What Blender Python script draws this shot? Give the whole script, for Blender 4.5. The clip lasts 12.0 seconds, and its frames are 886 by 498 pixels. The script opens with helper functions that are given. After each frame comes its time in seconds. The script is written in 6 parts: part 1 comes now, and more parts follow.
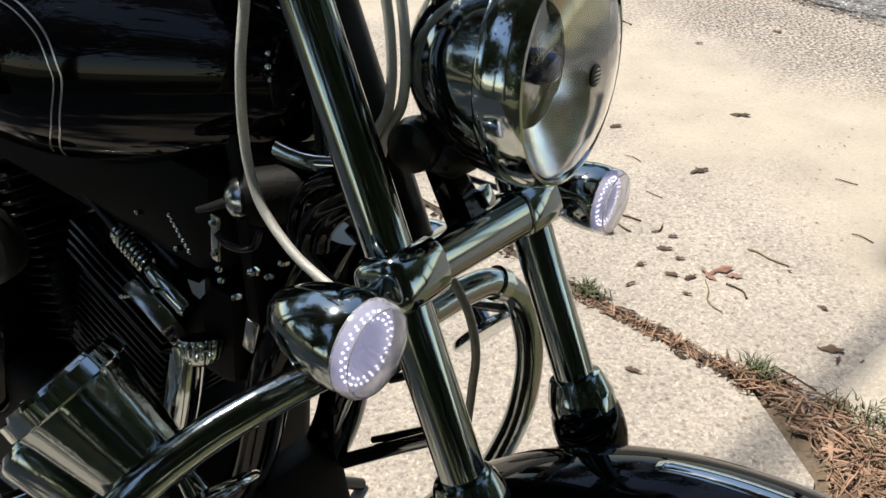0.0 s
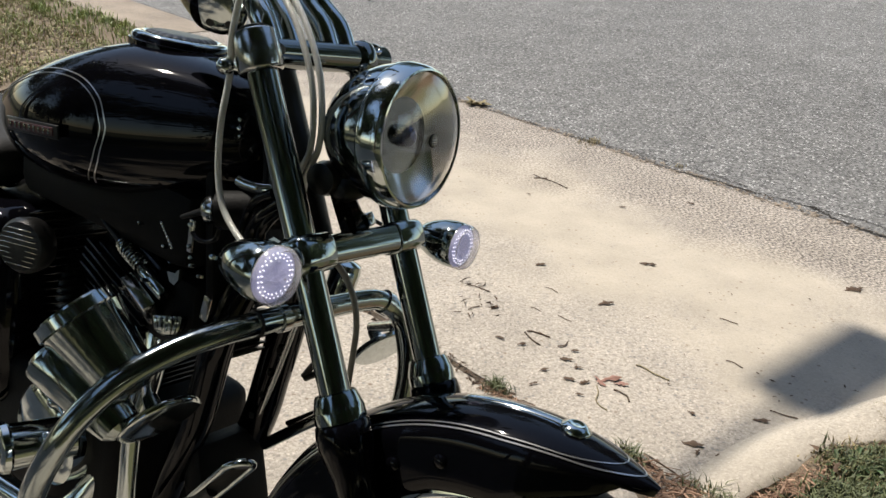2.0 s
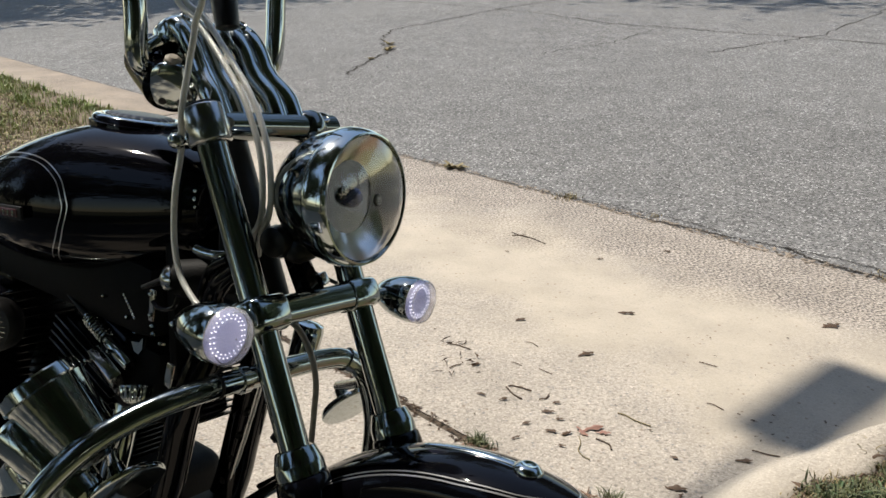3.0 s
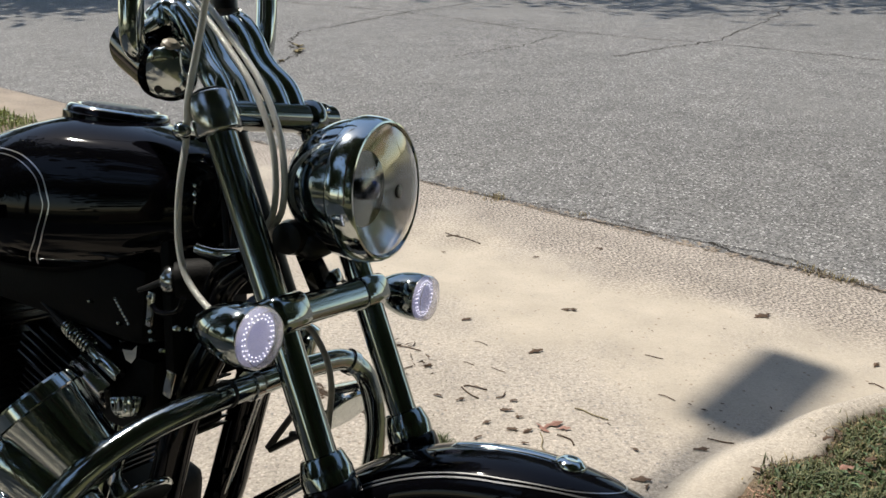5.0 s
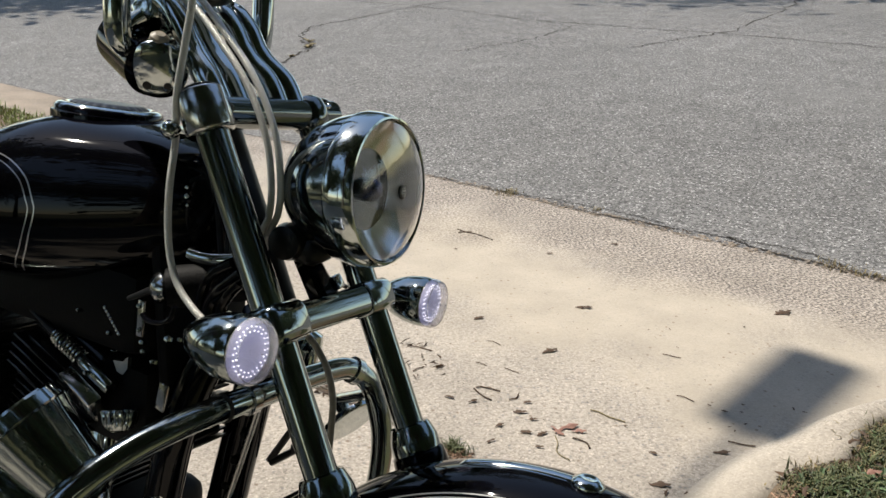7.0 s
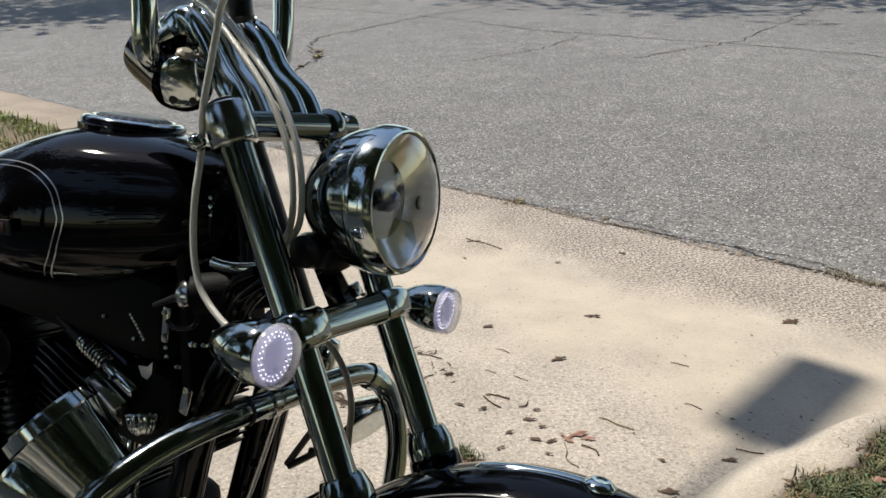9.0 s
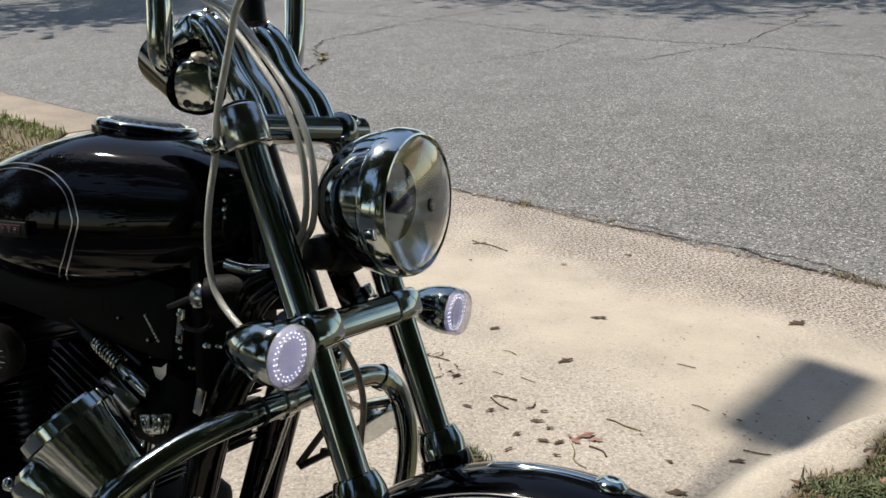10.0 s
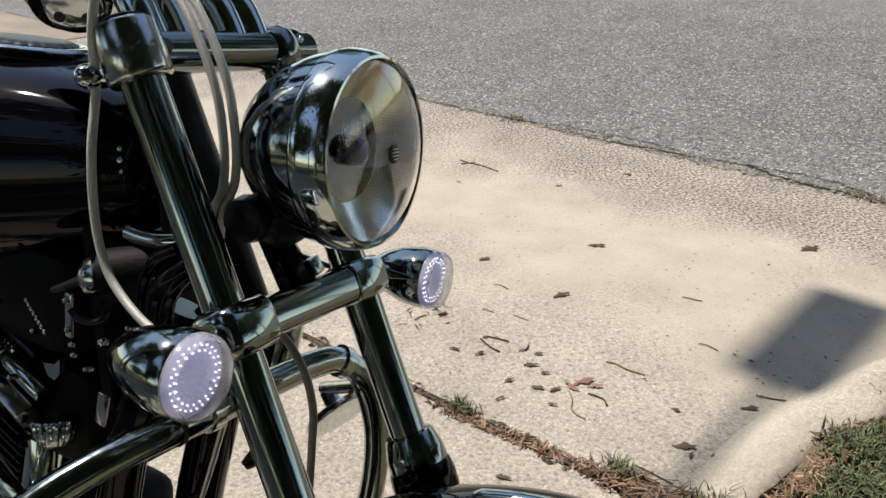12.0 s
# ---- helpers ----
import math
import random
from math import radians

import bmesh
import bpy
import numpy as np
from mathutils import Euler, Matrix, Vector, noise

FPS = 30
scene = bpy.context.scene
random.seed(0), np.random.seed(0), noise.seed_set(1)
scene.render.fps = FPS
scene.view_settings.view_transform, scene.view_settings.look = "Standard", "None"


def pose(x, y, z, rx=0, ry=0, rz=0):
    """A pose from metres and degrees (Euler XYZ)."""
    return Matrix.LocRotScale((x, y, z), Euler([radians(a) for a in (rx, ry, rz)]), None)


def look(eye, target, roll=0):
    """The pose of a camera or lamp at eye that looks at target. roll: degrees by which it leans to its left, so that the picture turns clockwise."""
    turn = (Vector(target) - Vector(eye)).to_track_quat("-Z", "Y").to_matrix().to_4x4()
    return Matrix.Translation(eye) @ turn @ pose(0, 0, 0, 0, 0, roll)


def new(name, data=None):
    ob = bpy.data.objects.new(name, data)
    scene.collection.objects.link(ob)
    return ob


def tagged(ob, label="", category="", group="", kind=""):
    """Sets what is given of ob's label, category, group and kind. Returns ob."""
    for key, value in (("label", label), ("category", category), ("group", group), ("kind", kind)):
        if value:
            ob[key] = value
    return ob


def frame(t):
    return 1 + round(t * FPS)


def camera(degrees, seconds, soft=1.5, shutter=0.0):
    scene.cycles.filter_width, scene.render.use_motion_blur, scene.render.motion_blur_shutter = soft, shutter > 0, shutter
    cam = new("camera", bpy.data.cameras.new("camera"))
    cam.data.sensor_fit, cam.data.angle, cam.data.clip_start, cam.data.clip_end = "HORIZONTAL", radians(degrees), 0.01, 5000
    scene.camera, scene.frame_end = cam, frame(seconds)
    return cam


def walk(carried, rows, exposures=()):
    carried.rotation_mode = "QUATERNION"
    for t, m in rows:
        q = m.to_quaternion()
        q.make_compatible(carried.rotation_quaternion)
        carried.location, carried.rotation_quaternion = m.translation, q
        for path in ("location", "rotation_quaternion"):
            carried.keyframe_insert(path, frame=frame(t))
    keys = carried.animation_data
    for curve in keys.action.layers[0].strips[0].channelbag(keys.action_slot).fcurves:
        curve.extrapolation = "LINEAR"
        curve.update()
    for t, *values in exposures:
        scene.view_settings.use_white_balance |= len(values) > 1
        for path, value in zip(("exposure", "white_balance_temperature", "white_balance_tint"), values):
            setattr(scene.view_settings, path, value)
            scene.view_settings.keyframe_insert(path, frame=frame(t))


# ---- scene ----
cam = camera(56.2, 12.0)
PATH = [
    (0, (0.009, 0.035, 1.229), (-0.005, 1.652, 0.052), -0.6),
    (0.5, (0.026, -0.115, 1.223), (0.097, 1.603, 0.201), 3.3),
    (1, (0.035, -0.241, 1.231), (0.195, 1.543, 0.34), 3.0),
    (1.5, (0.058, -0.326, 1.269), (0.204, 1.498, 0.462), 4.0),
    (2, (0.12, -0.381, 1.269), (0.156, 1.444, 0.452), 4.5),
    (2.5, (0.174, -0.405, 1.271), (0.15, 1.443, 0.505), 0.7),
    (3, (0.179, -0.426, 1.274), (0.222, 1.457, 0.602), 1.2),
    (3.2, (0.176, -0.436, 1.253), (0.216, 1.452, 0.594), 1.1),
    (4.8, (0.03, -0.383, 1.24), (0.297, 1.491, 0.594), 2.1),
    (5, (0.028, -0.385, 1.243), (0.306, 1.485, 0.588), 2.3),
    (5.5, (0.019, -0.392, 1.242), (0.308, 1.482, 0.607), 2.0),
    (6, (0.028, -0.388, 1.242), (0.307, 1.489, 0.61), 2.3),
    (6.5, (0.039, -0.347, 1.235), (0.288, 1.524, 0.576), 1.9),
    (7, (0.045, -0.322, 1.233), (0.29, 1.547, 0.564), 1.6),
    (8.8, (0.031, -0.347, 1.246), (0.256, 1.529, 0.591), 1.5),
    (9, (0.03, -0.35, 1.243), (0.26, 1.528, 0.594), 1.5),
    (9.5, (0.021, -0.349, 1.243), (0.216, 1.526, 0.576), 1.5),
    (10, (0.02, -0.358, 1.245), (0.24, 1.523, 0.601), 1.3),
    (10.5, (0.005, -0.371, 1.248), (0.211, 1.512, 0.605), 0.8),
    (11, (0.026, -0.288, 1.236), (0.272, 1.577, 0.558), 0.6),
    (11.5, (0.043, -0.17, 1.215), (0.219, 1.651, 0.408), 0.2),
    (12, (0.07, -0.106, 1.21), (0.305, 1.692, 0.365), 0.9),
]
walk(cam, [(t, look(eye, target, roll)) for t, eye, target, roll in PATH], [(t, stops, 7050, 10) for t, stops in ((0, 0.82), (1, 0.73), (2, 0.63), (3, 0.59), (5, 0.56), (9, 0.55), (12, 0.55))])

# ---- light ----
SUN_DIR = Vector((-0.36, 0.30, 0.88)).normalized()
world = bpy.data.worlds.new("sky")
scene.world = world
world.use_nodes = True
wn = world.node_tree
sky = wn.nodes.new("ShaderNodeTexSky")
sky.sky_type = "NISHITA"
sky.sun_disc = False
sky.air_density, sky.dust_density, sky.ozone_density = 1.0, 0.35, 0.8
sky.sun_elevation = math.asin(SUN_DIR.z)
sky.sun_rotation = math.atan2(SUN_DIR.x, SUN_DIR.y)
wn.links.new(sky.outputs[0], wn.nodes["Background"].inputs[0])
wn.nodes["Background"].inputs[1].default_value = 0.14
sun = new("sun", bpy.data.lights.new("sun", "SUN"))
sun.data.energy = 3.75
sun.data.angle = radians(0.82)
sun.data.color = (1.0, 0.975, 0.93)
sun.matrix_world = look(SUN_DIR * 20, (0, 0, 0))


# ---- directions of the plan: e runs along the road, n away from the yard ----
E_DIR, N_DIR = Vector((0.6995, -0.7147, 0)), Vector((0.7147, 0.6995, 0))


# ---- materials ----
def material(name, color, rough=0.5, metal=0.0, second=None, scale=8.0, fine=120.0, bump=0.0, bump_scale=200.0,
             rough_var=0.0, coat=0.0, spread=0.5, transmission=0.0, spec=0.5, per_piece=0.0):
    """Principled surface with variation at two scales, relief and uneven gloss."""
    m = bpy.data.materials.new(name)
    m.use_nodes = True
    nt = m.node_tree
    N, L = nt.nodes, nt.links
    p = N["Principled BSDF"]
    p.inputs["Roughness"].default_value = rough
    p.inputs["Metallic"].default_value = metal
    p.inputs["Specular IOR Level"].default_value = spec
    p.inputs["Coat Weight"].default_value = coat
    p.inputs["Coat Roughness"].default_value = 0.03
    p.inputs["Transmission Weight"].default_value = transmission
    p.inputs["Base Color"].default_value = (*color, 1)
    co = N.new("ShaderNodeTexCoord").outputs["Object"]

    def noise_tex(s, detail=4.0):
        n = N.new("ShaderNodeTexNoise")
        n.inputs["Scale"].default_value = s
        n.inputs["Detail"].default_value = detail
        L.new(co, n.inputs["Vector"])
        return n.outputs["Fac"]

    def ramp(src, a, b):
        r = N.new("ShaderNodeMapRange")
        r.inputs["From Min"].default_value = a
        r.inputs["From Max"].default_value = b
        L.new(src, r.inputs["Value"])
        return r.outputs["Result"]

    def mix(fac, a, b):
        x = N.new("ShaderNodeMix")
        x.data_type = "RGBA"
        L.new(fac, x.inputs["Factor"])
        for sock, v in ((x.inputs["A"], a), (x.inputs["B"], b)):
            if isinstance(v, tuple):
                sock.default_value = (*v, 1)
            else:
                L.new(v, sock)
        return x.outputs["Result"]
    out = None
    if second:
        big = ramp(noise_tex(scale), 0.5 - spread / 2, 0.5 + spread / 2)
        out = mix(big, color, second)
        small = ramp(noise_tex(fine, 2.0), 0.3, 0.7)
        mid = tuple(0.5 * (c + d) for c, d in zip(color, second))
        out2 = mix(small, tuple(c * 0.72 for c in mid), tuple(min(1, c * 1.25) for c in mid))
        half = N.new("ShaderNodeMix")
        half.data_type = "RGBA"
        half.inputs["Factor"].default_value = 0.5
        L.new(out, half.inputs["A"])
        L.new(out2, half.inputs["B"])
        out = half.outputs["Result"]
    if per_piece:
        info = N.new("ShaderNodeNewGeometry")
        hsv = N.new("ShaderNodeHueSaturation")
        val = ramp(info.outputs["Random Per Island"], 0.0, 1.0)
        v2 = N.new("ShaderNodeMapRange")
        v2.inputs["To Min"].default_value = 1 - per_piece
        v2.inputs["To Max"].default_value = 1 + per_piece
        L.new(val, v2.inputs["Value"])
        L.new(v2.outputs["Result"], hsv.inputs["Value"])
        if out:
            L.new(out, hsv.inputs["Color"])
        else:
            hsv.inputs["Color"].default_value = (*color, 1)
        out = hsv.outputs["Color"]
    if out:
        L.new(out, p.inputs["Base Color"])
    if rough_var:
        rr = N.new("ShaderNodeMapRange")
        rr.inputs["From Min"].default_value, rr.inputs["From Max"].default_value = 0.35, 0.7
        rr.inputs["To Min"].default_value, rr.inputs["To Max"].default_value = rough, rough + rough_var
        L.new(noise_tex(scale * 3), rr.inputs["Value"])
        L.new(rr.outputs["Result"], p.inputs["Roughness"])
    if bump:
        b = N.new("ShaderNodeBump")
        b.inputs["Strength"].default_value = 1.0
        b.inputs["Distance"].default_value = bump
        L.new(noise_tex(bump_scale, 3.0), b.inputs["Height"])
        L.new(b.outputs["Normal"], p.inputs["Normal"])
    return m


CHROME = material("chrome", (0.47, 0.51, 0.50), 0.06, 1.0, rough_var=0.04, scale=14)
# same chrome, its colour lowered to stand for dark surroundings mirrored in it
CHROME_DIMMED = material("chrome_dimmed_reflections", (0.31, 0.345, 0.335), 0.06, 1.0, rough_var=0.04, scale=14)
CHROME_DULL = material("worn_chrome", (0.46, 0.47, 0.46), 0.10, 1.0, rough_var=0.12, scale=20, bump=0.0004, bump_scale=120)
BLACK_PAINT = material("black_gloss_paint", (0.002, 0.002, 0.003), 0.03, rough_var=0.01, scale=6, spec=0.18)
# pitted relief; dark reflections are put into this colour as well
CHROME_PITTED = material("pitted_chrome", (0.33, 0.365, 0.355), 0.07, 1.0, rough_var=0.07, scale=30, bump=0.0003, bump_scale=80)
BLACK_METAL = material("black_powder_coat", (0.007, 0.007, 0.0075), 0.34, second=(0.013, 0.0125, 0.012), scale=20, bump=0.0003, bump_scale=500, spec=0.35)
DARK_ENGINE = material("black_engine_finish", (0.004, 0.004, 0.0045), 0.2, second=(0.008, 0.008, 0.008), scale=30, bump=0.0004, bump_scale=300, spec=0.4)
MATT_BLACK = material("matt_black_casting", (0.003, 0.003, 0.0033), 0.6, second=(0.005, 0.005, 0.005), scale=30, bump=0.0005, bump_scale=300, spec=0.12)
RUBBER = material("black_rubber", (0.008, 0.008, 0.008), 0.65, second=(0.016, 0.015, 0.014), scale=30, bump=0.0004, spec=0.25)
BRAID = material("braided_steel", (0.78, 0.77, 0.72), 0.32, 0.25, second=(0.6, 0.59, 0.55), scale=600, fine=900, bump=0.0008, bump_scale=900)
HOSE = material("grey_hose", (0.34, 0.3, 0.24), 0.35, second=(0.24, 0.21, 0.165), scale=40)
SILVER = material("silver_pinstripe", (0.5, 0.5, 0.51), 0.28, 0.95)
RED_PAINT = material("dark_red_enamel", (0.05, 0.007, 0.009), 0.3, coat=0.6)
BLUED = material("blued_bulb_shield", (0.10, 0.115, 0.20), 0.08, 1.0, rough_var=0.05)
# two more chromes with dark reflections put into the base colour
CHROME_DIMMEST = material("chrome_dimmest_reflections", (0.2, 0.215, 0.21), 0.06, 1.0, rough_var=0.05, scale=20)
CHROME_WAVY = material("wavy_chrome", (0.27, 0.295, 0.30), 0.06, 1.0, rough_var=0.03, scale=20, bump=0.0006, bump_scale=26)
STEEL = material("brake_steel", (0.5, 0.5, 0.5), 0.28, 1.0, rough_var=0.1)
GLASS = material("clear_glass", (1, 1, 1), 0.0, transmission=1.0)
REFLECT = material("lamp_reflector", (0.93, 0.92, 0.9), 0.17, 1.0, rough_var=0.05, scale=40)
LENS = material("clear_plastic_lens", (0.92, 0.92, 0.97), 0.1, transmission=0.9)


def paving(name, smooth, coarse, zone=0.9, cells=150.0, contrast=0.35, bright=0.93, bump=0.002, lo=0.4, hi=0.62, wash=None, worm=0.0, gain=1.4, lumps=(45.0, 0.78, 1.1), swell=5.0):
    """Sandy film over exposed aggregate: two zones, stones of many greys, stray pale stones, stains and relief."""
    m = bpy.data.materials.new(name)
    m.use_nodes = True
    nt = m.node_tree
    N, L = nt.nodes, nt.links
    p = N["Principled BSDF"]
    p.inputs["Roughness"].default_value = 0.9
    co = N.new("ShaderNodeTexCoord").outputs["Object"]

    def tex(kind, scale, detail=4.0):
        n = N.new(kind)
        n.inputs["Scale"].default_value = scale
        if kind == "ShaderNodeTexNoise":
            n.inputs["Detail"].default_value = detail
        L.new(co, n.inputs["Vector"])
        return n

    def rng(src, a, b, c, d):
        r = N.new("ShaderNodeMapRange")
        for k, v in zip(("From Min", "From Max", "To Min", "To Max"), (a, b, c, d)):
            r.inputs[k].default_value = v
        L.new(src, r.inputs["Value"])
        return r.outputs["Result"]

    def mixed(kind, fac, a, b):
        x = N.new("ShaderNodeMix")
        x.data_type, x.blend_type = "RGBA", kind
        if isinstance(fac, float):
            x.inputs["Factor"].default_value = fac
        else:
            L.new(fac, x.inputs["Factor"])
        for sock, v in ((x.inputs["A"], a), (x.inputs["B"], b)):
            if isinstance(v, tuple):
                sock.default_value = (*v, 1)
            else:
                L.new(v, sock)
        return x.outputs["Result"]

    def grey(val):
        c = N.new("ShaderNodeCombineColor")
        for k in range(3):
            L.new(val, c.inputs[k])
        return c.outputs[0]

    area = rng(tex("ShaderNodeTexNoise", zone, 5.0).outputs["Fac"], lo, hi, 0.0, 1.0)
    if wash:
        # fine sand washed along a shallow dip that runs beside the road
        dot = N.new("ShaderNodeVectorMath")
        dot.operation = "DOT_PRODUCT"
        dot.inputs[1].default_value = N_DIR
        L.new(co, dot.inputs[0])
        dist = N.new("ShaderNodeMath")
        dist.operation = "SUBTRACT"
        L.new(dot.outputs["Value"], dist.inputs[0])
        dist.inputs[1].default_value = wash[0]
        off = N.new("ShaderNodeMath")
        off.operation = "ABSOLUTE"
        L.new(dist.outputs[0], off.inputs[0])
        wander = N.new("ShaderNodeMath")
        wander.operation = "ADD"
        L.new(off.outputs[0], wander.inputs[0])
        L.new(rng(tex("ShaderNodeTexNoise", 2.2, 6.0).outputs["Fac"], 0.3, 0.7, -0.28, 0.28), wander.inputs[1])
        area = rng(wander.outputs[0], wash[1], wash[2], 0.0, 1.0)
    vor = tex("ShaderNodeTexVoronoi", cells)
    warp = N.new("ShaderNodeVectorMath")
    warp.operation = "MULTIPLY_ADD"
    L.new(tex("ShaderNodeTexNoise", cells * 0.8, 2.0).outputs["Color"], warp.inputs[0])
    warp.inputs[1].default_value = (1.3 / cells,) * 3
    L.new(co, warp.inputs[2])
    L.new(warp.outputs[0], vor.inputs["Vector"])
    sep = N.new("ShaderNodeSeparateColor")
    L.new(vor.outputs["Color"], sep.inputs[0])
    stone = grey(rng(sep.outputs[0], 0.0, 1.0, 1 - contrast, 1 + contrast))
    soft = grey(rng(sep.outputs[0], 0.0, 1.0, 1 - contrast * 0.3, 1 + contrast * 0.3))
    rough_c = mixed("MULTIPLY", 1.0, coarse, stone)
    pale = N.new("ShaderNodeMath")
    pale.operation = "GREATER_THAN"
    pale.inputs[1].default_value = bright
    L.new(sep.outputs[1], pale.inputs[0])
    rough_c = mixed("MIX", pale.outputs[0], rough_c, tuple(min(1.0, c * gain) for c in coarse))
    if worm:
        # small dark pits between the stones
        pit = rng(tex("ShaderNodeTexNoise", cells * 0.55, 1.5).outputs["Fac"], 0.60, 0.70, 1.0, worm)
        rough_c = mixed("MULTIPLY", 1.0, rough_c, grey(pit))
        hole = rng(tex("ShaderNodeTexNoise", cells * 0.38, 2.5).outputs["Fac"], 0.56, 0.64, 1.0, worm + 0.04)
        rough_c = mixed("MULTIPLY", 1.0, rough_c, grey(hole))
    smooth_c = mixed("MULTIPLY", 1.0, smooth, soft)
    col = mixed("MIX", area, smooth_c, rough_c)
    if wash:
        # grey stones that show through the film here and there
        dots = tex("ShaderNodeTexVoronoi", cells * 0.42)
        L.new(warp.outputs[0], dots.inputs["Vector"])
        pick = N.new("ShaderNodeSeparateColor")
        L.new(dots.outputs["Color"], pick.inputs[0])
        chosen = rng(pick.outputs[0], 0.86, 0.90, 0.0, 1.0)
        near = rng(dots.outputs["Distance"], 0.25, 0.5, 1.0, 0.0)
        both = N.new("ShaderNodeMath")
        both.operation = "MULTIPLY"
        L.new(chosen, both.inputs[0])
        L.new(near, both.inputs[1])
        seen = N.new("ShaderNodeMath")
        seen.operation = "MULTIPLY"
        L.new(both.outputs[0], seen.inputs[0])
        L.new(rng(area, 0.0, 1.0, 0.32, 0.8), seen.inputs[1])
        col = mixed("MIX", seen.outputs[0], col, (0.235, 0.225, 0.215))
        # rarer brown chips of stone, larger than the grey ones
        flecks = tex("ShaderNodeTexVoronoi", cells * 0.3)
        L.new(warp.outputs[0], flecks.inputs["Vector"])
        which = N.new("ShaderNodeSeparateColor")
        L.new(flecks.outputs["Color"], which.inputs[0])
        brown = N.new("ShaderNodeMath")
        brown.operation = "MULTIPLY"
        L.new(rng(which.outputs[1], 0.95, 0.97, 0.0, 0.8), brown.inputs[0])
        L.new(rng(flecks.outputs["Distance"], 0.18, 0.36, 1.0, 0.0), brown.inputs[1])
        col = mixed("MIX", brown.outputs[0], col, (0.22, 0.16, 0.11))
    lump = grey(rng(tex("ShaderNodeTexNoise", lumps[0], 3.0).outputs["Fac"], 0.35, 0.65, lumps[1], lumps[2]))
    col = mixed("MULTIPLY", area, col, lump)
    stain = grey(rng(tex("ShaderNodeTexNoise", 4.0, 6.0).outputs["Fac"], 0.3, 0.7, 0.86, 1.1))
    col = mixed("MULTIPLY", 1.0, col, stain)
    wide = grey(rng(tex("ShaderNodeTexNoise", 0.35, 3.0).outputs["Fac"], 0.3, 0.7, 0.9, 1.1))
    col = mixed("MULTIPLY", 1.0, col, wide)
    if wash:
        # the strip beside the road is worn down to dirty stones
        worn = N.new("ShaderNodeMath")
        worn.operation = "ADD"
        L.new(dist.outputs[0], worn.inputs[0])
        L.new(rng(tex("ShaderNodeTexNoise", 1.7, 6.0).outputs["Fac"], 0.3, 0.7, -0.3, 0.3), worn.inputs[1])
        grit = mixed("MULTIPLY", 1.0, (0.83, 0.82, 0.83), grey(rng(tex("ShaderNodeTexNoise", 85.0, 5.0).outputs["Fac"], 0.38, 0.6, 0.28, 1.42)))
        col = mixed("MULTIPLY", rng(worn.outputs[0], 0.25, 0.70, 0.0, 1.0), col, grit)
    L.new(col, p.inputs["Base Color"])
    b = N.new("ShaderNodeBump")
    b.inputs["Distance"].default_value = bump
    hgt = N.new("ShaderNodeMath")
    hgt.operation = "ADD"
    L.new(tex("ShaderNodeTexNoise", cells * 1.3, 3.0).outputs["Fac"], hgt.inputs[0])
    L.new(sep.outputs[2], hgt.inputs[1])
    big = N.new("ShaderNodeMath")
    big.operation = "MULTIPLY_ADD"
    L.new(tex("ShaderNodeTexNoise", cells * 0.22, 3.0).outputs["Fac"], big.inputs[0])
    big.inputs[1].default_value = swell
    L.new(hgt.outputs[0], big.inputs[2])
    rise = N.new("ShaderNodeMath")
    rise.operation = "MULTIPLY"
    L.new(big.outputs[0], rise.inputs[0])
    L.new(rng(area, 0.0, 1.0, 0.25, 1.0), rise.inputs[1])
    L.new(rise.outputs[0], b.inputs["Height"])
    L.new(b.outputs["Normal"], p.inputs["Normal"])
    return m


CONCRETE = paving("pale_concrete", (0.442, 0.386, 0.312), (0.437, 0.385, 0.325), 0.8, 190.0, 0.20, 0.965, 0.0018, wash=(2.42, 0.22, 0.62), worm=0.70, lumps=(95.0, 0.89, 1.05), swell=0.7)
GUTTER = paving("stained_gutter_concrete", (0.30, 0.245, 0.19), (0.27, 0.222, 0.175), 1.6, 180.0, 0.25, 0.97, 0.002)
ASPHALT = paving("weathered_asphalt", (0.174, 0.170, 0.163), (0.168, 0.164, 0.158), 0.6, 105.0, 0.66, 0.945, 0.004, lo=0.15, hi=0.45, worm=0.80, gain=3.0, lumps=(120.0, 0.86, 1.08), swell=1.5)
KERB = paving("tan_kerb_concrete", (0.42, 0.37, 0.303), (0.41, 0.36, 0.297), 1.2, 200.0, 0.16, 0.97, 0.0006, lo=0.25, hi=0.5, worm=0.78, lumps=(120.0, 0.90, 1.04), swell=0.5)
TURF = material("patchy_turf", (0.18, 0.145, 0.085), 0.95, second=(0.085, 0.105, 0.042), scale=1.2, fine=40, bump=0.02, bump_scale=50)
SOIL = material("dry_soil", (0.2, 0.15, 0.1), 0.95, second=(0.12, 0.09, 0.06), scale=6, fine=60, bump=0.01, bump_scale=60)
SEAM = material("dark_crack", (0.022, 0.019, 0.016), 0.95, second=(0.04, 0.033, 0.026), scale=20, fine=150)
CRACK = material("crack_dirt", (0.07, 0.055, 0.04), 0.95, second=(0.11, 0.085, 0.06), scale=20, fine=150, bump=0.002)
MULCH = material("bark_mulch", (0.15, 0.08, 0.05), 0.85, second=(0.40, 0.265, 0.18), scale=18, fine=150, per_piece=0.45, bump=0.001)
DRY_LEAF = material("dry_leaf", (0.105, 0.062, 0.037), 0.8, second=(0.055, 0.035, 0.022), scale=40, fine=200, per_piece=0.5)
RED_LEAF = material("red_brown_leaf", (0.20, 0.085, 0.06), 0.7, second=(0.36, 0.21, 0.16), scale=60, fine=200)
WEED = material("dark_weed_leaves", (0.055, 0.105, 0.04), 0.6, second=(0.10, 0.15, 0.065), scale=14, fine=120, per_piece=0.35)
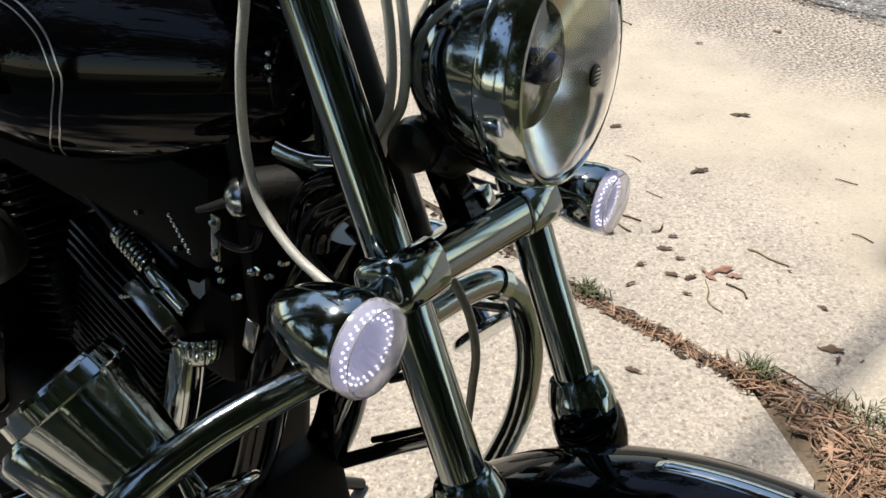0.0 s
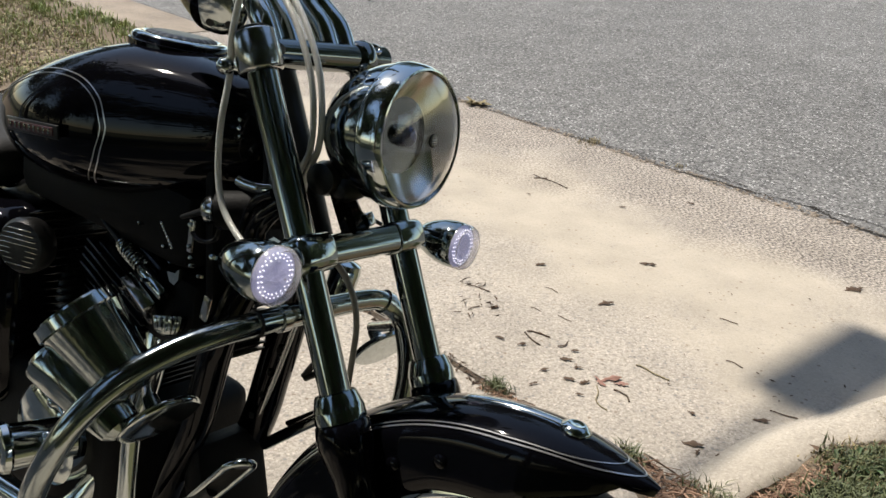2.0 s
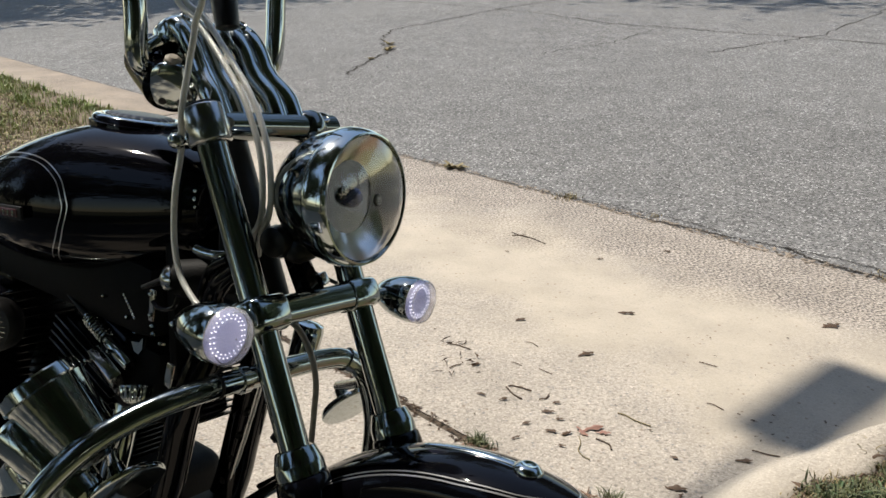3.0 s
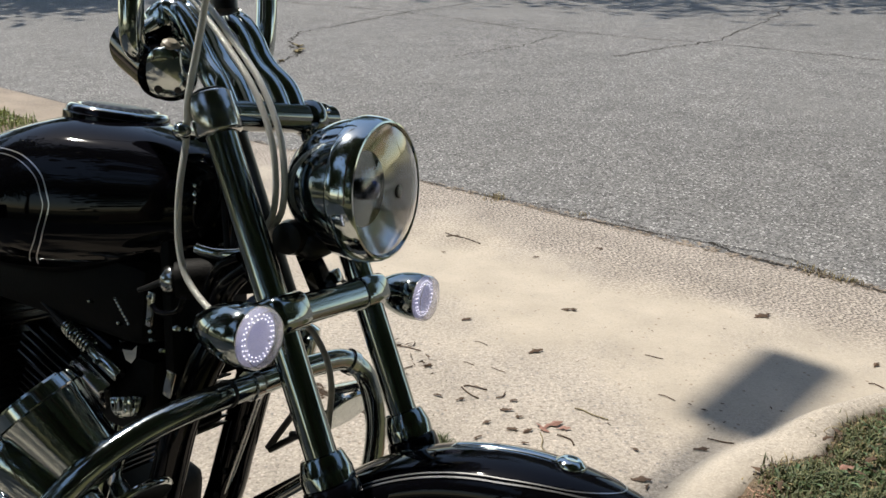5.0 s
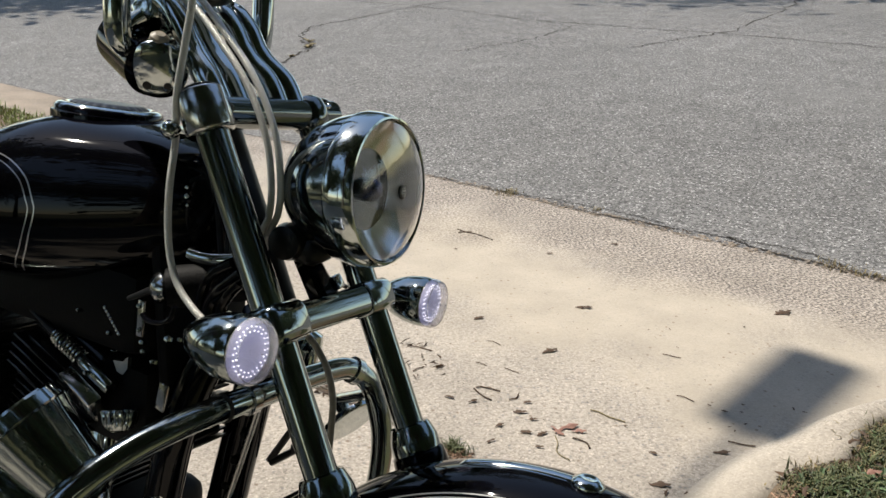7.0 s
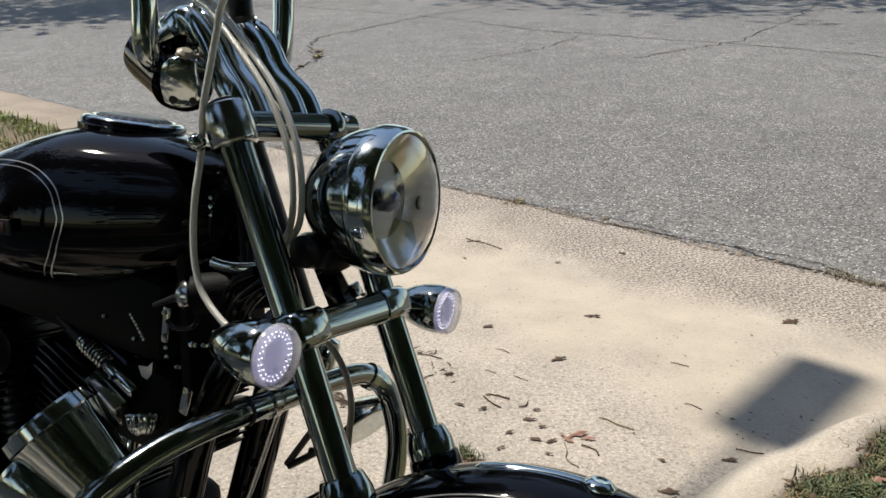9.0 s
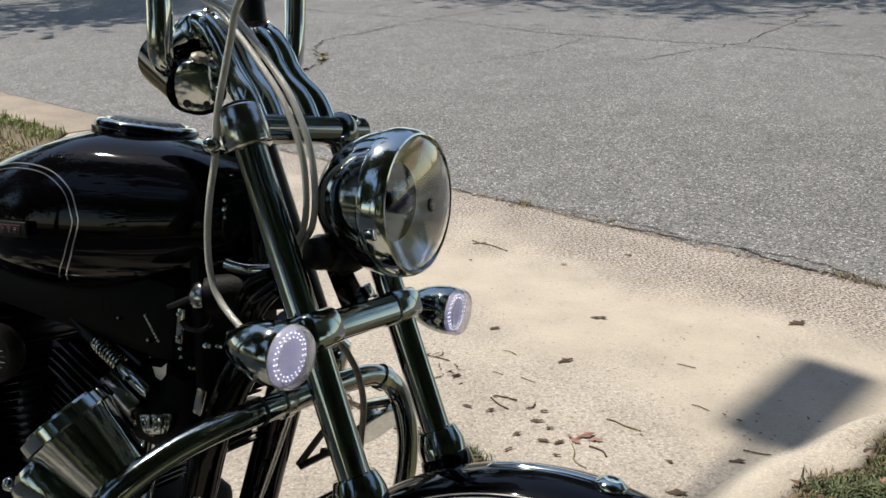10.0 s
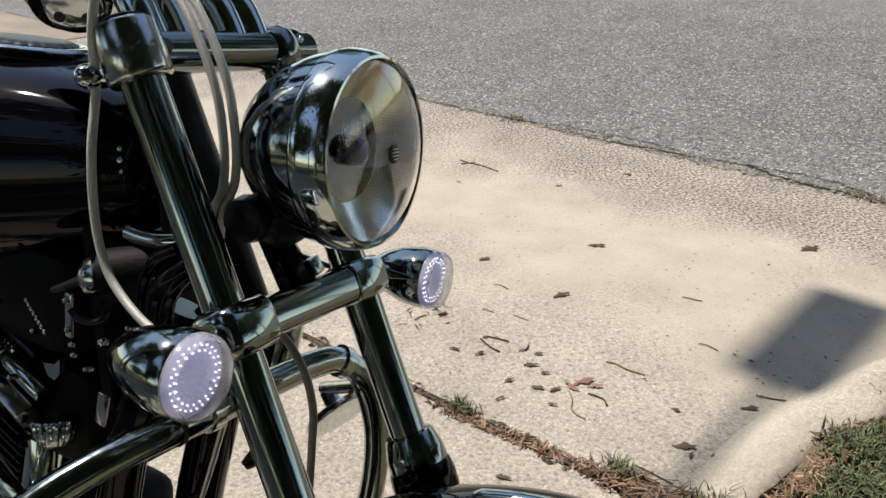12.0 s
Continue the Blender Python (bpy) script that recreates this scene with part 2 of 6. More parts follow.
GRASS = material("grass_blades", (0.075, 0.095, 0.04), 0.6, second=(0.12, 0.125, 0.055), scale=4, fine=40, per_piece=0.35)
# yellow-green, brightened in colour for sunlight the blades don't let through
LAWN_GRASS = material("sunlit_lawn_blades", (0.2, 0.26, 0.06), 0.6, second=(0.28, 0.3, 0.11), scale=3, fine=40, per_piece=0.35)
STRAW = material("dry_grass_blades", (0.3, 0.24, 0.12), 0.7, second=(0.2, 0.16, 0.08), scale=6, fine=50, per_piece=0.45)
LEAVES = material("tree_leaves", (0.085, 0.125, 0.065), 0.5, second=(0.11, 0.15, 0.08), scale=1.2, fine=9)
BARK = material("tree_bark", (0.13, 0.1, 0.075), 0.9, second=(0.08, 0.06, 0.045), scale=6, fine=30, bump=0.02, bump_scale=14)
POLE_METAL = material("galvanised_pole", (0.4, 0.41, 0.42), 0.45, 0.8, second=(0.33, 0.34, 0.35), scale=6, fine=60)


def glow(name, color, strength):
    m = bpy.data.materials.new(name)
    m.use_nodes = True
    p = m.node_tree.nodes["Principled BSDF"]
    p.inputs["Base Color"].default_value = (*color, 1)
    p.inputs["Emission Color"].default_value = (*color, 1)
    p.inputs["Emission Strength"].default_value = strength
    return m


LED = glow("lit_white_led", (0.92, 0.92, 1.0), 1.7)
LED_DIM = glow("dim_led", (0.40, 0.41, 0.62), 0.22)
# the board emits too, standing in for LED light inside the lens
LED_BOARD = glow("violet_board_glow", (0.32, 0.33, 0.54), 0.19)


# ---- mesh helpers ----
def finish(bm, sharp=38.0):
    bmesh.ops.remove_doubles(bm, verts=bm.verts, dist=1e-6)
    bmesh.ops.recalc_face_normals(bm, faces=bm.faces)
    for fc in bm.faces:
        fc.smooth = True
    for e in bm.edges:
        e.smooth = not (len(e.link_faces) == 2 and e.calc_face_angle(0) > radians(sharp))
    return bm


def mesh_of(bm, mat, name, m=None, sharp=38.0):
    finish(bm, sharp)
    if m is not None:
        bm.transform(m)
    me = bpy.data.meshes.new(name)
    bm.to_mesh(me)
    bm.free()
    me.materials.append(mat)
    return me


def part(name, bm, mat, parent, label="", m=None, sharp=38.0):
    """One mesh under a thing or a part; its points are in the thing's own frame."""
    ob = new(name, bm if isinstance(bm, bpy.types.Mesh) else mesh_of(bm, mat, name, m, sharp))
    ob.parent = parent
    if label:
        ob["label"] = label
    return ob


def thing(name, label, category, m=None, group="", kind=""):
    ob = new(name)
    ob.empty_display_size = 0.1
    if m is not None:
        ob.matrix_world = m
    return tagged(ob, label, category, group, kind)


def solid(name, bm, mat, label, category, group="", kind="", m=None, sharp=38.0):
    ob = new(name, mesh_of(bm, mat, name, None, sharp))
    if m is not None:
        ob.matrix_world = m
    return tagged(ob, label, category, group, kind)


def spline(pts, n=8):
    """Catmull-Rom through the points."""
    pts = [Vector(p) for p in pts]
    ext = [2 * pts[0] - pts[1]] + pts + [2 * pts[-1] - pts[-2]]
    out = []
    for i in range(1, len(ext) - 2):
        a, b, c, d = ext[i - 1:i + 3]
        for k in range(n):
            t = k / n
            out.append(0.5 * ((2 * b) + (c - a) * t + (2 * a - 5 * b + 4 * c - d) * t * t + (3 * b - a - 3 * c + d) * t ** 3))
    return out + [pts[-1]]


def ring_frame(d, ref=None):
    d = d.normalized()
    up = ref if ref is not None else (Vector((0, 0, 1)) if abs(d.z) < 0.9 else Vector((1, 0, 0)))
    u = (up - d * up.dot(d)).normalized()
    return u, d.cross(u)


def loft(bm, rings, caps=True, closed=True):
    """Skin over rings of points of one count."""
    vs = [[bm.verts.new(p) for p in r] for r in rings]
    n = len(vs[0])
    for a, b in zip(vs, vs[1:]):
        for i in range(n if closed else n - 1):
            j = (i + 1) % n
            bm.faces.new((a[i], a[j], b[j], b[i]))
    if caps:
        bm.faces.new(list(reversed(vs[0])))
        bm.faces.new(vs[-1])
    return bm


def tube(pts, radius, seg=14, bm=None, caps=True):
    """A round bar along the points; radius: a number or one for each point."""
    bm = bm or bmesh.new()
    pts = [Vector(p) for p in pts]
    rad = radius if isinstance(radius, (list, tuple)) else [radius] * len(pts)
    rings, u = [], None
    for i, p in enumerate(pts):
        d = (pts[min(i + 1, len(pts) - 1)] - pts[max(i - 1, 0)])
        u, v = ring_frame(d, u)
        rings.append([p + (u * math.cos(2 * math.pi * k / seg) + v * math.sin(2 * math.pi * k / seg)) * rad[i] for k in range(seg)])
    return loft(bm, rings, caps)


def lathe(profile, origin, axis, seg=32, bm=None, caps=True):
    """Turned shape: profile of (distance along the axis, radius)."""
    bm = bm or bmesh.new()
    o, d = Vector(origin), Vector(axis).normalized()
    u, v = ring_frame(d)
    rings = [[o + d * s + (u * math.cos(2 * math.pi * k / seg) + v * math.sin(2 * math.pi * k / seg)) * max(r, 1e-4) for k in range(seg)]
             for s, r in profile]
    return loft(bm, rings, caps)


def block(size, m=None, bevel=0.0, bm=None, segments=2):
    """A bevelled box of that size about its middle, at the pose m."""
    b = bmesh.new()
    bmesh.ops.create_cube(b, size=1.0)
    bmesh.ops.scale(b, vec=Vector(size), verts=b.verts)
    if bevel:
        bmesh.ops.bevel(b, geom=list(b.edges), offset=bevel, segments=segments, affect="EDGES", profile=0.5)
    if m is not None:
        b.transform(m)
    if bm is None:
        return b
    me = bpy.data.meshes.new("scratch")
    b.to_mesh(me)
    b.free()
    bm.from_mesh(me)
    bpy.data.meshes.remove(me)
    return bm


def fluted(profile, o, d, seg=72, flutes=12, depth=0.05):
    u, v = ring_frame(d, Vector((0.3, -1, 0.3)))
    rings = []
    for s, r in profile:
        rings.append([o + d.normalized() * s + (u * math.cos(a) + v * math.sin(a)) * r * (1 + depth * abs(math.cos(a * flutes / 2)) - depth) for a in (2 * math.pi * k / seg for k in range(seg))])
    return loft(bmesh.new(), rings)


def frame_of(origin, axis, ref=None):
    """Pose at origin whose z runs along axis."""
    d = Vector(axis).normalized()
    u, v = ring_frame(d, ref)
    return Matrix.Translation(origin) @ Matrix((u, v, d)).transposed().to_4x4()


# ---- plan of the ground: e runs along the road, n away from the yard ----
EDGE = 3.50           # the road's near edge, along n
ROAD_WIDE = 14.5
RISE = 0.07
GUT_OUT, GUT_IN = 3.325, 2.78   # the gutter strip, along n


def en(e, n, z=0.0):
    p = E_DIR * e + N_DIR * n
    return Vector((p.x, p.y, z))


def level(n):
    """Height of the ground: flat yard, road with a gentle rise, flat beyond."""
    return 0.0 if n < EDGE else min(n - EDGE, ROAD_WIDE) * RISE


def sheet(es, ns, drop=0.0, rough=0.0):
    bm = bmesh.new()
    rows = []
    for n in ns:
        rows.append([bm.verts.new(en(e, n, level(n) - drop + (noise.noise(Vector((e * 0.7, n * 0.7, 3.0))) * rough if rough else 0))) for e in es])
    for a, b in zip(rows, rows[1:]):
        for i in range(len(es) - 1):
            bm.faces.new((a[i], a[i + 1], b[i + 1], b[i]))
    return bm


def slab(outline, top, bottom, bevel=0.0):
    """Flat slab with an outline of (x, y)."""
    bm = bmesh.new()
    lo = [bm.verts.new((x, y, bottom)) for x, y in outline]
    hi = [bm.verts.new((x, y, top)) for x, y in outline]
    bm.faces.new(hi)
    bm.faces.new(list(reversed(lo)))
    n = len(outline)
    for i in range(n):
        j = (i + 1) % n
        bm.faces.new((lo[i], lo[j], hi[j], hi[i]))
    return bm

# ---- the setting ----
span = lambda a, b, k: [a + (b - a) * i / k for i in range(k + 1)]
far = [-400, -120, -40, -15]
tagged(solid("ground", sheet(far + span(-12, 12, 24) + [15, 40, 120, 400], [-400, -120, -40, -15] + span(-10, EDGE, 14) + span(EDGE + 0.5, EDGE + ROAD_WIDE, 9) + [16, 22, 40, 120, 400], 0.05, 0.03),
             TURF, "patchy turf and dry soil of the yard", "ground"), kind="structure")


def road_sheet():
    """The street; its edge bends towards the yard beyond the driveway."""
    es = span(-60, -8, 26) + span(-7.5, -3, 18) + span(-2, 60, 31)
    bend = lambda e: max(0.0, min(1.0, (-4.2 - e) / 1.8))
    bm = bmesh.new()
    rows = [[bm.verts.new(en(e, EDGE - 0.0118 - (EDGE - 0.0118 - GUT_OUT) * bend(e) ** 2 * (3 - 2 * bend(e)), 0.0)) for e in es]]
    for n in span(EDGE, EDGE + ROAD_WIDE, 18):
        rows.append([bm.verts.new(en(e, n, level(n))) for e in es])
    for a, b in zip(rows, rows[1:]):
        for i in range(len(es) - 1):
            bm.faces.new((a[i], a[i + 1], b[i + 1], b[i]))
    return bm


tagged(solid("road", road_sheet(), ASPHALT, "weathered grey asphalt street with fine cracks", "road"), kind="structure")
JOINT = 1.315
APRON = [en(-4.2, EDGE - 0.013), en(-4.75, EDGE - 0.041), en(-5.25, EDGE - 0.109), en(-5.8, GUT_OUT + 0.003), en(-5.8, GUT_IN), en(-5.3, 2.3), en(-4.6, JOINT + 0.012), en(-0.62, JOINT + 0.012)]
CURB_LINE = [Vector(p) for p in ((0.74, 1.13, 0), (0.86, 1.285, 0), (1.04, 1.42, 0), (1.20, 1.50, 0), (1.45, 1.625, 0), (1.77, 1.712, 0), (2.3, 1.78, 0), (2.95, 1.85, 0))]
outline = [(p[0], p[1]) for p in APRON] + [(p.x, p.y) for p in CURB_LINE] + [(en(0.80, EDGE - 0.012).x, en(0.80, EDGE - 0.012).y)]
tagged(solid("driveway_apron", slab(outline, 0.0, -0.12), CONCRETE, "pale beige concrete driveway apron littered with dry leaf bits", "driveway"), kind="structure")
yard = [en(-4.6, JOINT - 0.012), en(-4.05, 0.6), en(-3.95, -4.6), en(0.45, -4.6), en(0.2, -0.12), en(0.0, 0.5), en(-0.18, 1.0), en(-0.25, 1.18), en(-0.44, JOINT - 0.012)]
tagged(solid("driveway_slab", slab([(p.x, p.y) for p in yard], 0.0, -0.12), CONCRETE, "pale beige concrete driveway slab under the motorcycle", "driveway"), kind="structure")
gut = [en(-5.82, GUT_OUT - 0.001), en(-60, GUT_OUT - 0.001), en(-60, GUT_IN), en(-5.82, GUT_IN)]
tagged(solid("gutter", slab([(p.x, p.y) for p in gut], 0.002, -0.12), GUTTER, "tan concrete gutter strip between street and lawn", "gutter"), kind="structure")


# rounded kerb along the driveway's flare
def kerb_width(x):
    """The kerb's width against its widest, which it has where the flare ends."""
    stations = ((0.74, 0.42), (0.86, 0.66), (1.04, 0.76), (1.19, 0.95), (1.25, 0.92), (1.38, 0.68), (9.0, 0.66))
    for (x0, w0), (x1, w1) in zip(stations, stations[1:]):
        if x <= x1:
            return w0 + (w1 - w0) * max(0.0, (x - x0) / (x1 - x0))
    return stations[-1][1]


def kerb():
    bm = bmesh.new()
    pts = spline(CURB_LINE, 6)
    rings = []
    for i, p in enumerate(pts):
        d = (pts[min(i + 1, len(pts) - 1)] - pts[max(i - 1, 0)]).normalized()
        side = Vector((d.y, -d.x, 0))
        h = min(0.075, 0.01 + 0.10 * (p - pts[0]).length)
        prof = [(-0.012, -0.1), (-0.012, 0.0015), (0.010, h * 0.16), (0.032, h * 0.40), (0.06, h * 0.66), (0.085, h * 0.84), (0.11, h * 0.96), (0.14, h), (0.175, h * 0.97), (0.2, h * 0.85), (0.215, h * 0.55), (0.215, -0.1)]
        rings.append([p + side * s * kerb_width(p.x) + Vector((0, 0, z)) for s, z in prof])
    return loft(bm, rings)


tagged(solid("curb", kerb(), KERB, "rounded pale concrete kerb beside the driveway", "kerb"), kind="structure")

# ---- the motorcycle: x ahead, y to its left, z up, leaning on its stand ----
BIKE = Matrix(((0.793535, 0.600512, 0.098427, 0.009561), (-0.608525, 0.783086, 0.128352, 0.449396),
               (0.0, -0.161747, 0.986832, 0.0), (0, 0, 0, 1)))
RAKE = radians(28.404)
# fork frame inside the bike's: ahead of the legs, left, up along the legs; its middle at the top of the collars
FORK = Matrix.Translation((0, 0, 0.67757)) @ Matrix(((math.cos(RAKE), 0, -math.sin(RAKE), 0), (0, 1, 0, 0), (math.sin(RAKE), 0, math.cos(RAKE), 0), (0, 0, 0, 1)))
STEER = FORK @ Matrix.Rotation(radians(6.5), 4, "Z") @ FORK.inverted()  # bars turned a little to the left
fk = lambda a, b, c: FORK @ Vector((a, b, c))
up_fork = (FORK.to_3x3() @ Vector((0, 0, 1)))
bike = thing("motorcycle", "black and chrome cruiser motorcycle leaning on its side stand", "motorcycle", BIKE)
HALF = 0.0915

# fork legs
for side in (-1, 1):
    leg = part("fork_tube", tube([fk(0, side * HALF, c) for c in (-0.03, 0.2, 0.456 if side < 0 else 0.44)], 0.0195, 32), CHROME_DIMMED, bike, "chrome fork tube")
    if side < 0:
        part("fork_cap", lathe([(0, 0.0195), (0.001, 0.0205), (0.004, 0.0205), (0.006, 0.017), (0.0065, 0.008)], fk(0, side * HALF, 0.456), up_fork, 24), BLACK_METAL, leg)
    part("dust_collar", lathe([(0.007, 0.0205), (0.006, 0.0250), (0.003, 0.0268), (-0.012, 0.0312), (-0.015, 0.0320), (-0.028, 0.0322), (-0.030, 0.0305)],
                              fk(0, side * HALF, 0), up_fork, 32), CHROME_DIMMED, leg, "chrome dust collar")
    part("slider", lathe([(-0.029, 0.0310), (-0.032, 0.0338), (-0.045, 0.0355), (-0.058, 0.0352), (-0.072, 0.0325), (-0.095, 0.0265), (-0.12, 0.025), (-0.30, 0.0245), (-0.35, 0.028), (-0.40, 0.028), (-0.41, 0.02)],
                         fk(0, side * HALF, 0), up_fork, 28), BLACK_PAINT, leg, "black gloss fork slider")


# lower and upper clamps
def knuckle(side, lo, hi, r):
    e = 0.004
    return lathe([(lo, r - 0.006), (lo + e * 0.3, r - 0.002), (lo + e, r), (hi - e, r), (hi - e * 0.3, r - 0.002), (hi, r - 0.006)], fk(0, side * HALF, 0), up_fork, 36)


def clamp_bar(stations, middle=(0.004, 0.177), power=0.62, seg=36):
    """Rounded bar across the forks; stations of (sideways, half depth, half height)."""
    rings = []
    for b, deep, high in stations:
        ring = []
        for k in range(seg):
            c, v = math.cos(2 * math.pi * k / seg), math.sin(2 * math.pi * k / seg)
            ring.append(fk(middle[0] + math.copysign(abs(c) ** power, c) * deep, b, middle[1] + math.copysign(abs(v) ** power, v) * high))
        rings.append(ring)
    return loft(bmesh.new(), rings)


lower = part("lower_clamp", clamp_bar([(-0.064, 0.0215, 0.0195), (-0.03, 0.0215, 0.0195), (0.03, 0.0215, 0.0195), (0.064, 0.0215, 0.0195)]), CHROME_DIMMED, bike, "chrome lower fork clamp bar")
for ends in ([(-0.1225, 0.013, 0.012), (-0.1205, 0.020, 0.0185), (-0.116, 0.0252, 0.0225), (-0.110, 0.0275, 0.0245), (-0.067, 0.0275, 0.0245), (-0.0648, 0.0265, 0.0235), (-0.0640, 0.0245, 0.0215)],
             [(0.0640, 0.0225, 0.0200), (0.0648, 0.0238, 0.0214), (0.067, 0.0245, 0.0222), (0.110, 0.0245, 0.0222), (0.1145, 0.0225, 0.0205), (0.1175, 0.0185, 0.0165), (0.119, 0.012, 0.011)]):
    part("clamp_knuckle", clamp_bar(ends), CHROME_DIMMED, lower)
upper = part("upper_clamp", tube([fk(0.0, b, 0.432) for b in (-HALF, -0.05, 0.05, 0.138)], 0.020, 28), CHROME_DIMMEST, bike, "chrome upper fork clamp bar in a dimmed tone")
for side in (-1, 1):
    part("clamp_knuckle", knuckle(side, 0.405, 0.457, 0.0285) if side < 0 else lathe([(0.407, 0.012), (0.410, 0.019), (0.418, 0.0245), (0.428, 0.0262), (0.436, 0.0262), (0.446, 0.0235), (0.453, 0.017), (0.456, 0.008)], fk(0, HALF, 0), up_fork, 36), CHROME_DULL if side < 0 else CHROME_DIMMEST, upper)
part("acorn_nut", lathe([(-0.02, 0.008), (0, 0.0085), (0.001, 0.0105), (0.006, 0.011), (0.010, 0.0100), (0.015, 0.007), (0.0175, 0.003)], fk(-0.036, -0.112, 0.424), FORK.to_3x3() @ Vector((0.35, -0.85, 0)), 20), CHROME, upper)
part("clamp_bolt", lathe([(0, 0.012), (0.004, 0.012), (0.005, 0.009), (0.002, 0.008)], fk(0.012, 0.112, 0.442), FORK.to_3x3() @ Vector((0.75, -0.2, 0.6)), 24), CHROME_DULL, upper)

# headlight
HL = Vector((-0.0314, 0.026, 0.988))
HA = Vector((0.985, 0.062, 0.09)).normalized()
head = part("headlight", lathe([(-0.024, 0.0915), (-0.03, 0.0905), (-0.045, 0.0880), (-0.060, 0.0838), (-0.075, 0.0780), (-0.089, 0.0700), (-0.102, 0.0600), (-0.113, 0.0475), (-0.121, 0.033), (-0.126, 0.017), (-0.1275, 0.002)], HL, HA, 48),
            CHROME_WAVY, bike, "round chrome headlight shell")
part("bezel", lathe([(-0.004, 0.0800), (0.005, 0.0818), (0.0085, 0.0838), (0.0080, 0.0862), (0.003, 0.0888), (-0.006, 0.0910), (-0.016, 0.0924), (-0.024, 0.0926), (-0.029, 0.0900)], HL, HA, 56, caps=False), CHROME, head, "chrome trim ring")
glass = part("lens", lathe([(0.006, 0.0820), (0.0125, 0.072), (0.0185, 0.052), (0.022, 0.028), (0.0232, 0.004), (0.0202, 0.004), (0.019, 0.028), (0.0155, 0.052), (0.0095, 0.072), (0.003, 0.0820), (0.006, 0.0820)], HL, HA, 48, caps=False), GLASS, head, "clear glass lens")
glass.visible_shadow = False
part("reflector", lathe([(0.0, 0.0815), (-0.0050, 0.076), (-0.0097, 0.070), (-0.0143, 0.064), (-0.0182, 0.058), (-0.0224, 0.051), (-0.0256, 0.045), (-0.0288, 0.038), (-0.0312, 0.032), (-0.0333, 0.0255), (-0.0347, 0.020), (-0.0358, 0.014), (-0.066, 0.014)], HL, HA, 40, caps=False), REFLECT, head, "mirror bowl")
part("bulb_shield", lathe([(-0.066, 0.0140), (-0.022, 0.0140), (-0.014, 0.0134), (-0.009, 0.0105), (-0.007, 0.006), (-0.007, 0.001)], HL, HA, 28), BLUED, head)


# bullet turn signals with lit rings
def signal(base, stem_to):
    ax = Vector((1, 0.05, 0.03)).normalized()
    s = part("turn_signal", lathe([(0.0, 0.0330), (-0.004, 0.0350), (-0.016, 0.0353), (-0.032, 0.0335), (-0.050, 0.0282), (-0.066, 0.0205), (-0.077, 0.012), (-0.082, 0.003)], base, ax, 36), CHROME_DIMMED, bike, "chrome bullet turn signal with lit white ring")
    part("stem", tube(spline([base - ax * 0.035, base - ax * 0.035 + (stem_to - base) * 0.4, stem_to], 4), 0.0095, 16), CHROME, s)
    # self-glowing disc behind the LEDs
    part("board", lathe([(0.001, 0.0005), (0.0012, 0.0305), (0.0002, 0.0322)], base, ax, 32, caps=False), LED_BOARD, s, "violet circuit board with a glow of its own")
    ln = part("lens", lathe([(0.0, 0.0345), (0.008, 0.0344), (0.013, 0.0315), (0.0158, 0.023), (0.0172, 0.0105), (0.0175, 0.001), (0.0153, 0.001), (0.015, 0.0105), (0.0137, 0.0222), (0.011, 0.030), (0.007, 0.0324), (0.0, 0.0326), (0.0, 0.0345)], base, ax, 36, caps=False), LENS, s, "clear ribbed lens")
    ln.visible_shadow = False
    u, v = ring_frame(ax)
    dot = bmesh.new()
    bmesh.ops.create_icosphere(dot, subdivisions=1, radius=0.00098)
    me = mesh_of(dot, LED, "led")
    pale = bmesh.new()
    bmesh.ops.create_icosphere(pale, subdivisions=1, radius=0.0009)
    pale_me = mesh_of(pale, LED_DIM, "led")
    for rad, count in ((0.0165, 20), (0.0125, 15), (0.0085, 10), (0.0045, 5)):
        for k in range(count):
            a = 2 * math.pi * (k + 40 * rad) / count
            o = part("led", pale_me, LED_DIM, s)
            o.location = base + ax * 0.0022 + (u * math.cos(a) + v * math.sin(a)) * rad
    for row, (rad, count) in enumerate(((0.0255, 26), (0.0212, 20))):
        for k in range(count):
            a = 2 * math.pi * (k + 0.5 * row) / count
            o = part("led", me, LED, s)
            o.location = base + ax * 0.003 + (u * math.cos(a) + v * math.sin(a)) * rad
    return s


signal(fk(0.0425, -0.1815, 0.1595), fk(0.0, -0.118, 0.172))
signal(fk(0.015, 0.2065, 0.146), fk(0.0, 0.115, 0.174))

# front wheel and fender
AXLE = Vector((0.235, 0.0, 0.33))
WR = 0.33


def ring_sweep(center, radius, prof, seg=72, a0=0.0, a1=2 * math.pi):
    """Profile of (outward, sideways) swept about the axle."""
    bm = bmesh.new()
    closed = abs(a1 - a0) > 6.28
    rings = []
    m = STEER @ Matrix.Translation(center)
    for k in range(seg + (0 if closed else 1)):
        a = a0 + (a1 - a0) * k / seg
        d = Vector((math.cos(a), 0, math.sin(a)))
        rings.append([m @ (d * (radius + o) + Vector((0, s, 0))) for o, s in prof])
    if closed:
        rings.append(rings[0])
    return loft(bm, rings, caps=not closed)


TYRE = [(-0.052, -0.03), (-0.04, -0.042), (-0.022, -0.045), (-0.008, -0.034), (-0.001, -0.016), (0.0, 0.0), (-0.001, 0.016), (-0.008, 0.034), (-0.022, 0.045), (-0.04, 0.042), (-0.052, 0.03)]
tyre = part("front_tyre", ring_sweep(AXLE, WR, TYRE), RUBBER, bike, "black rubber front tyre")
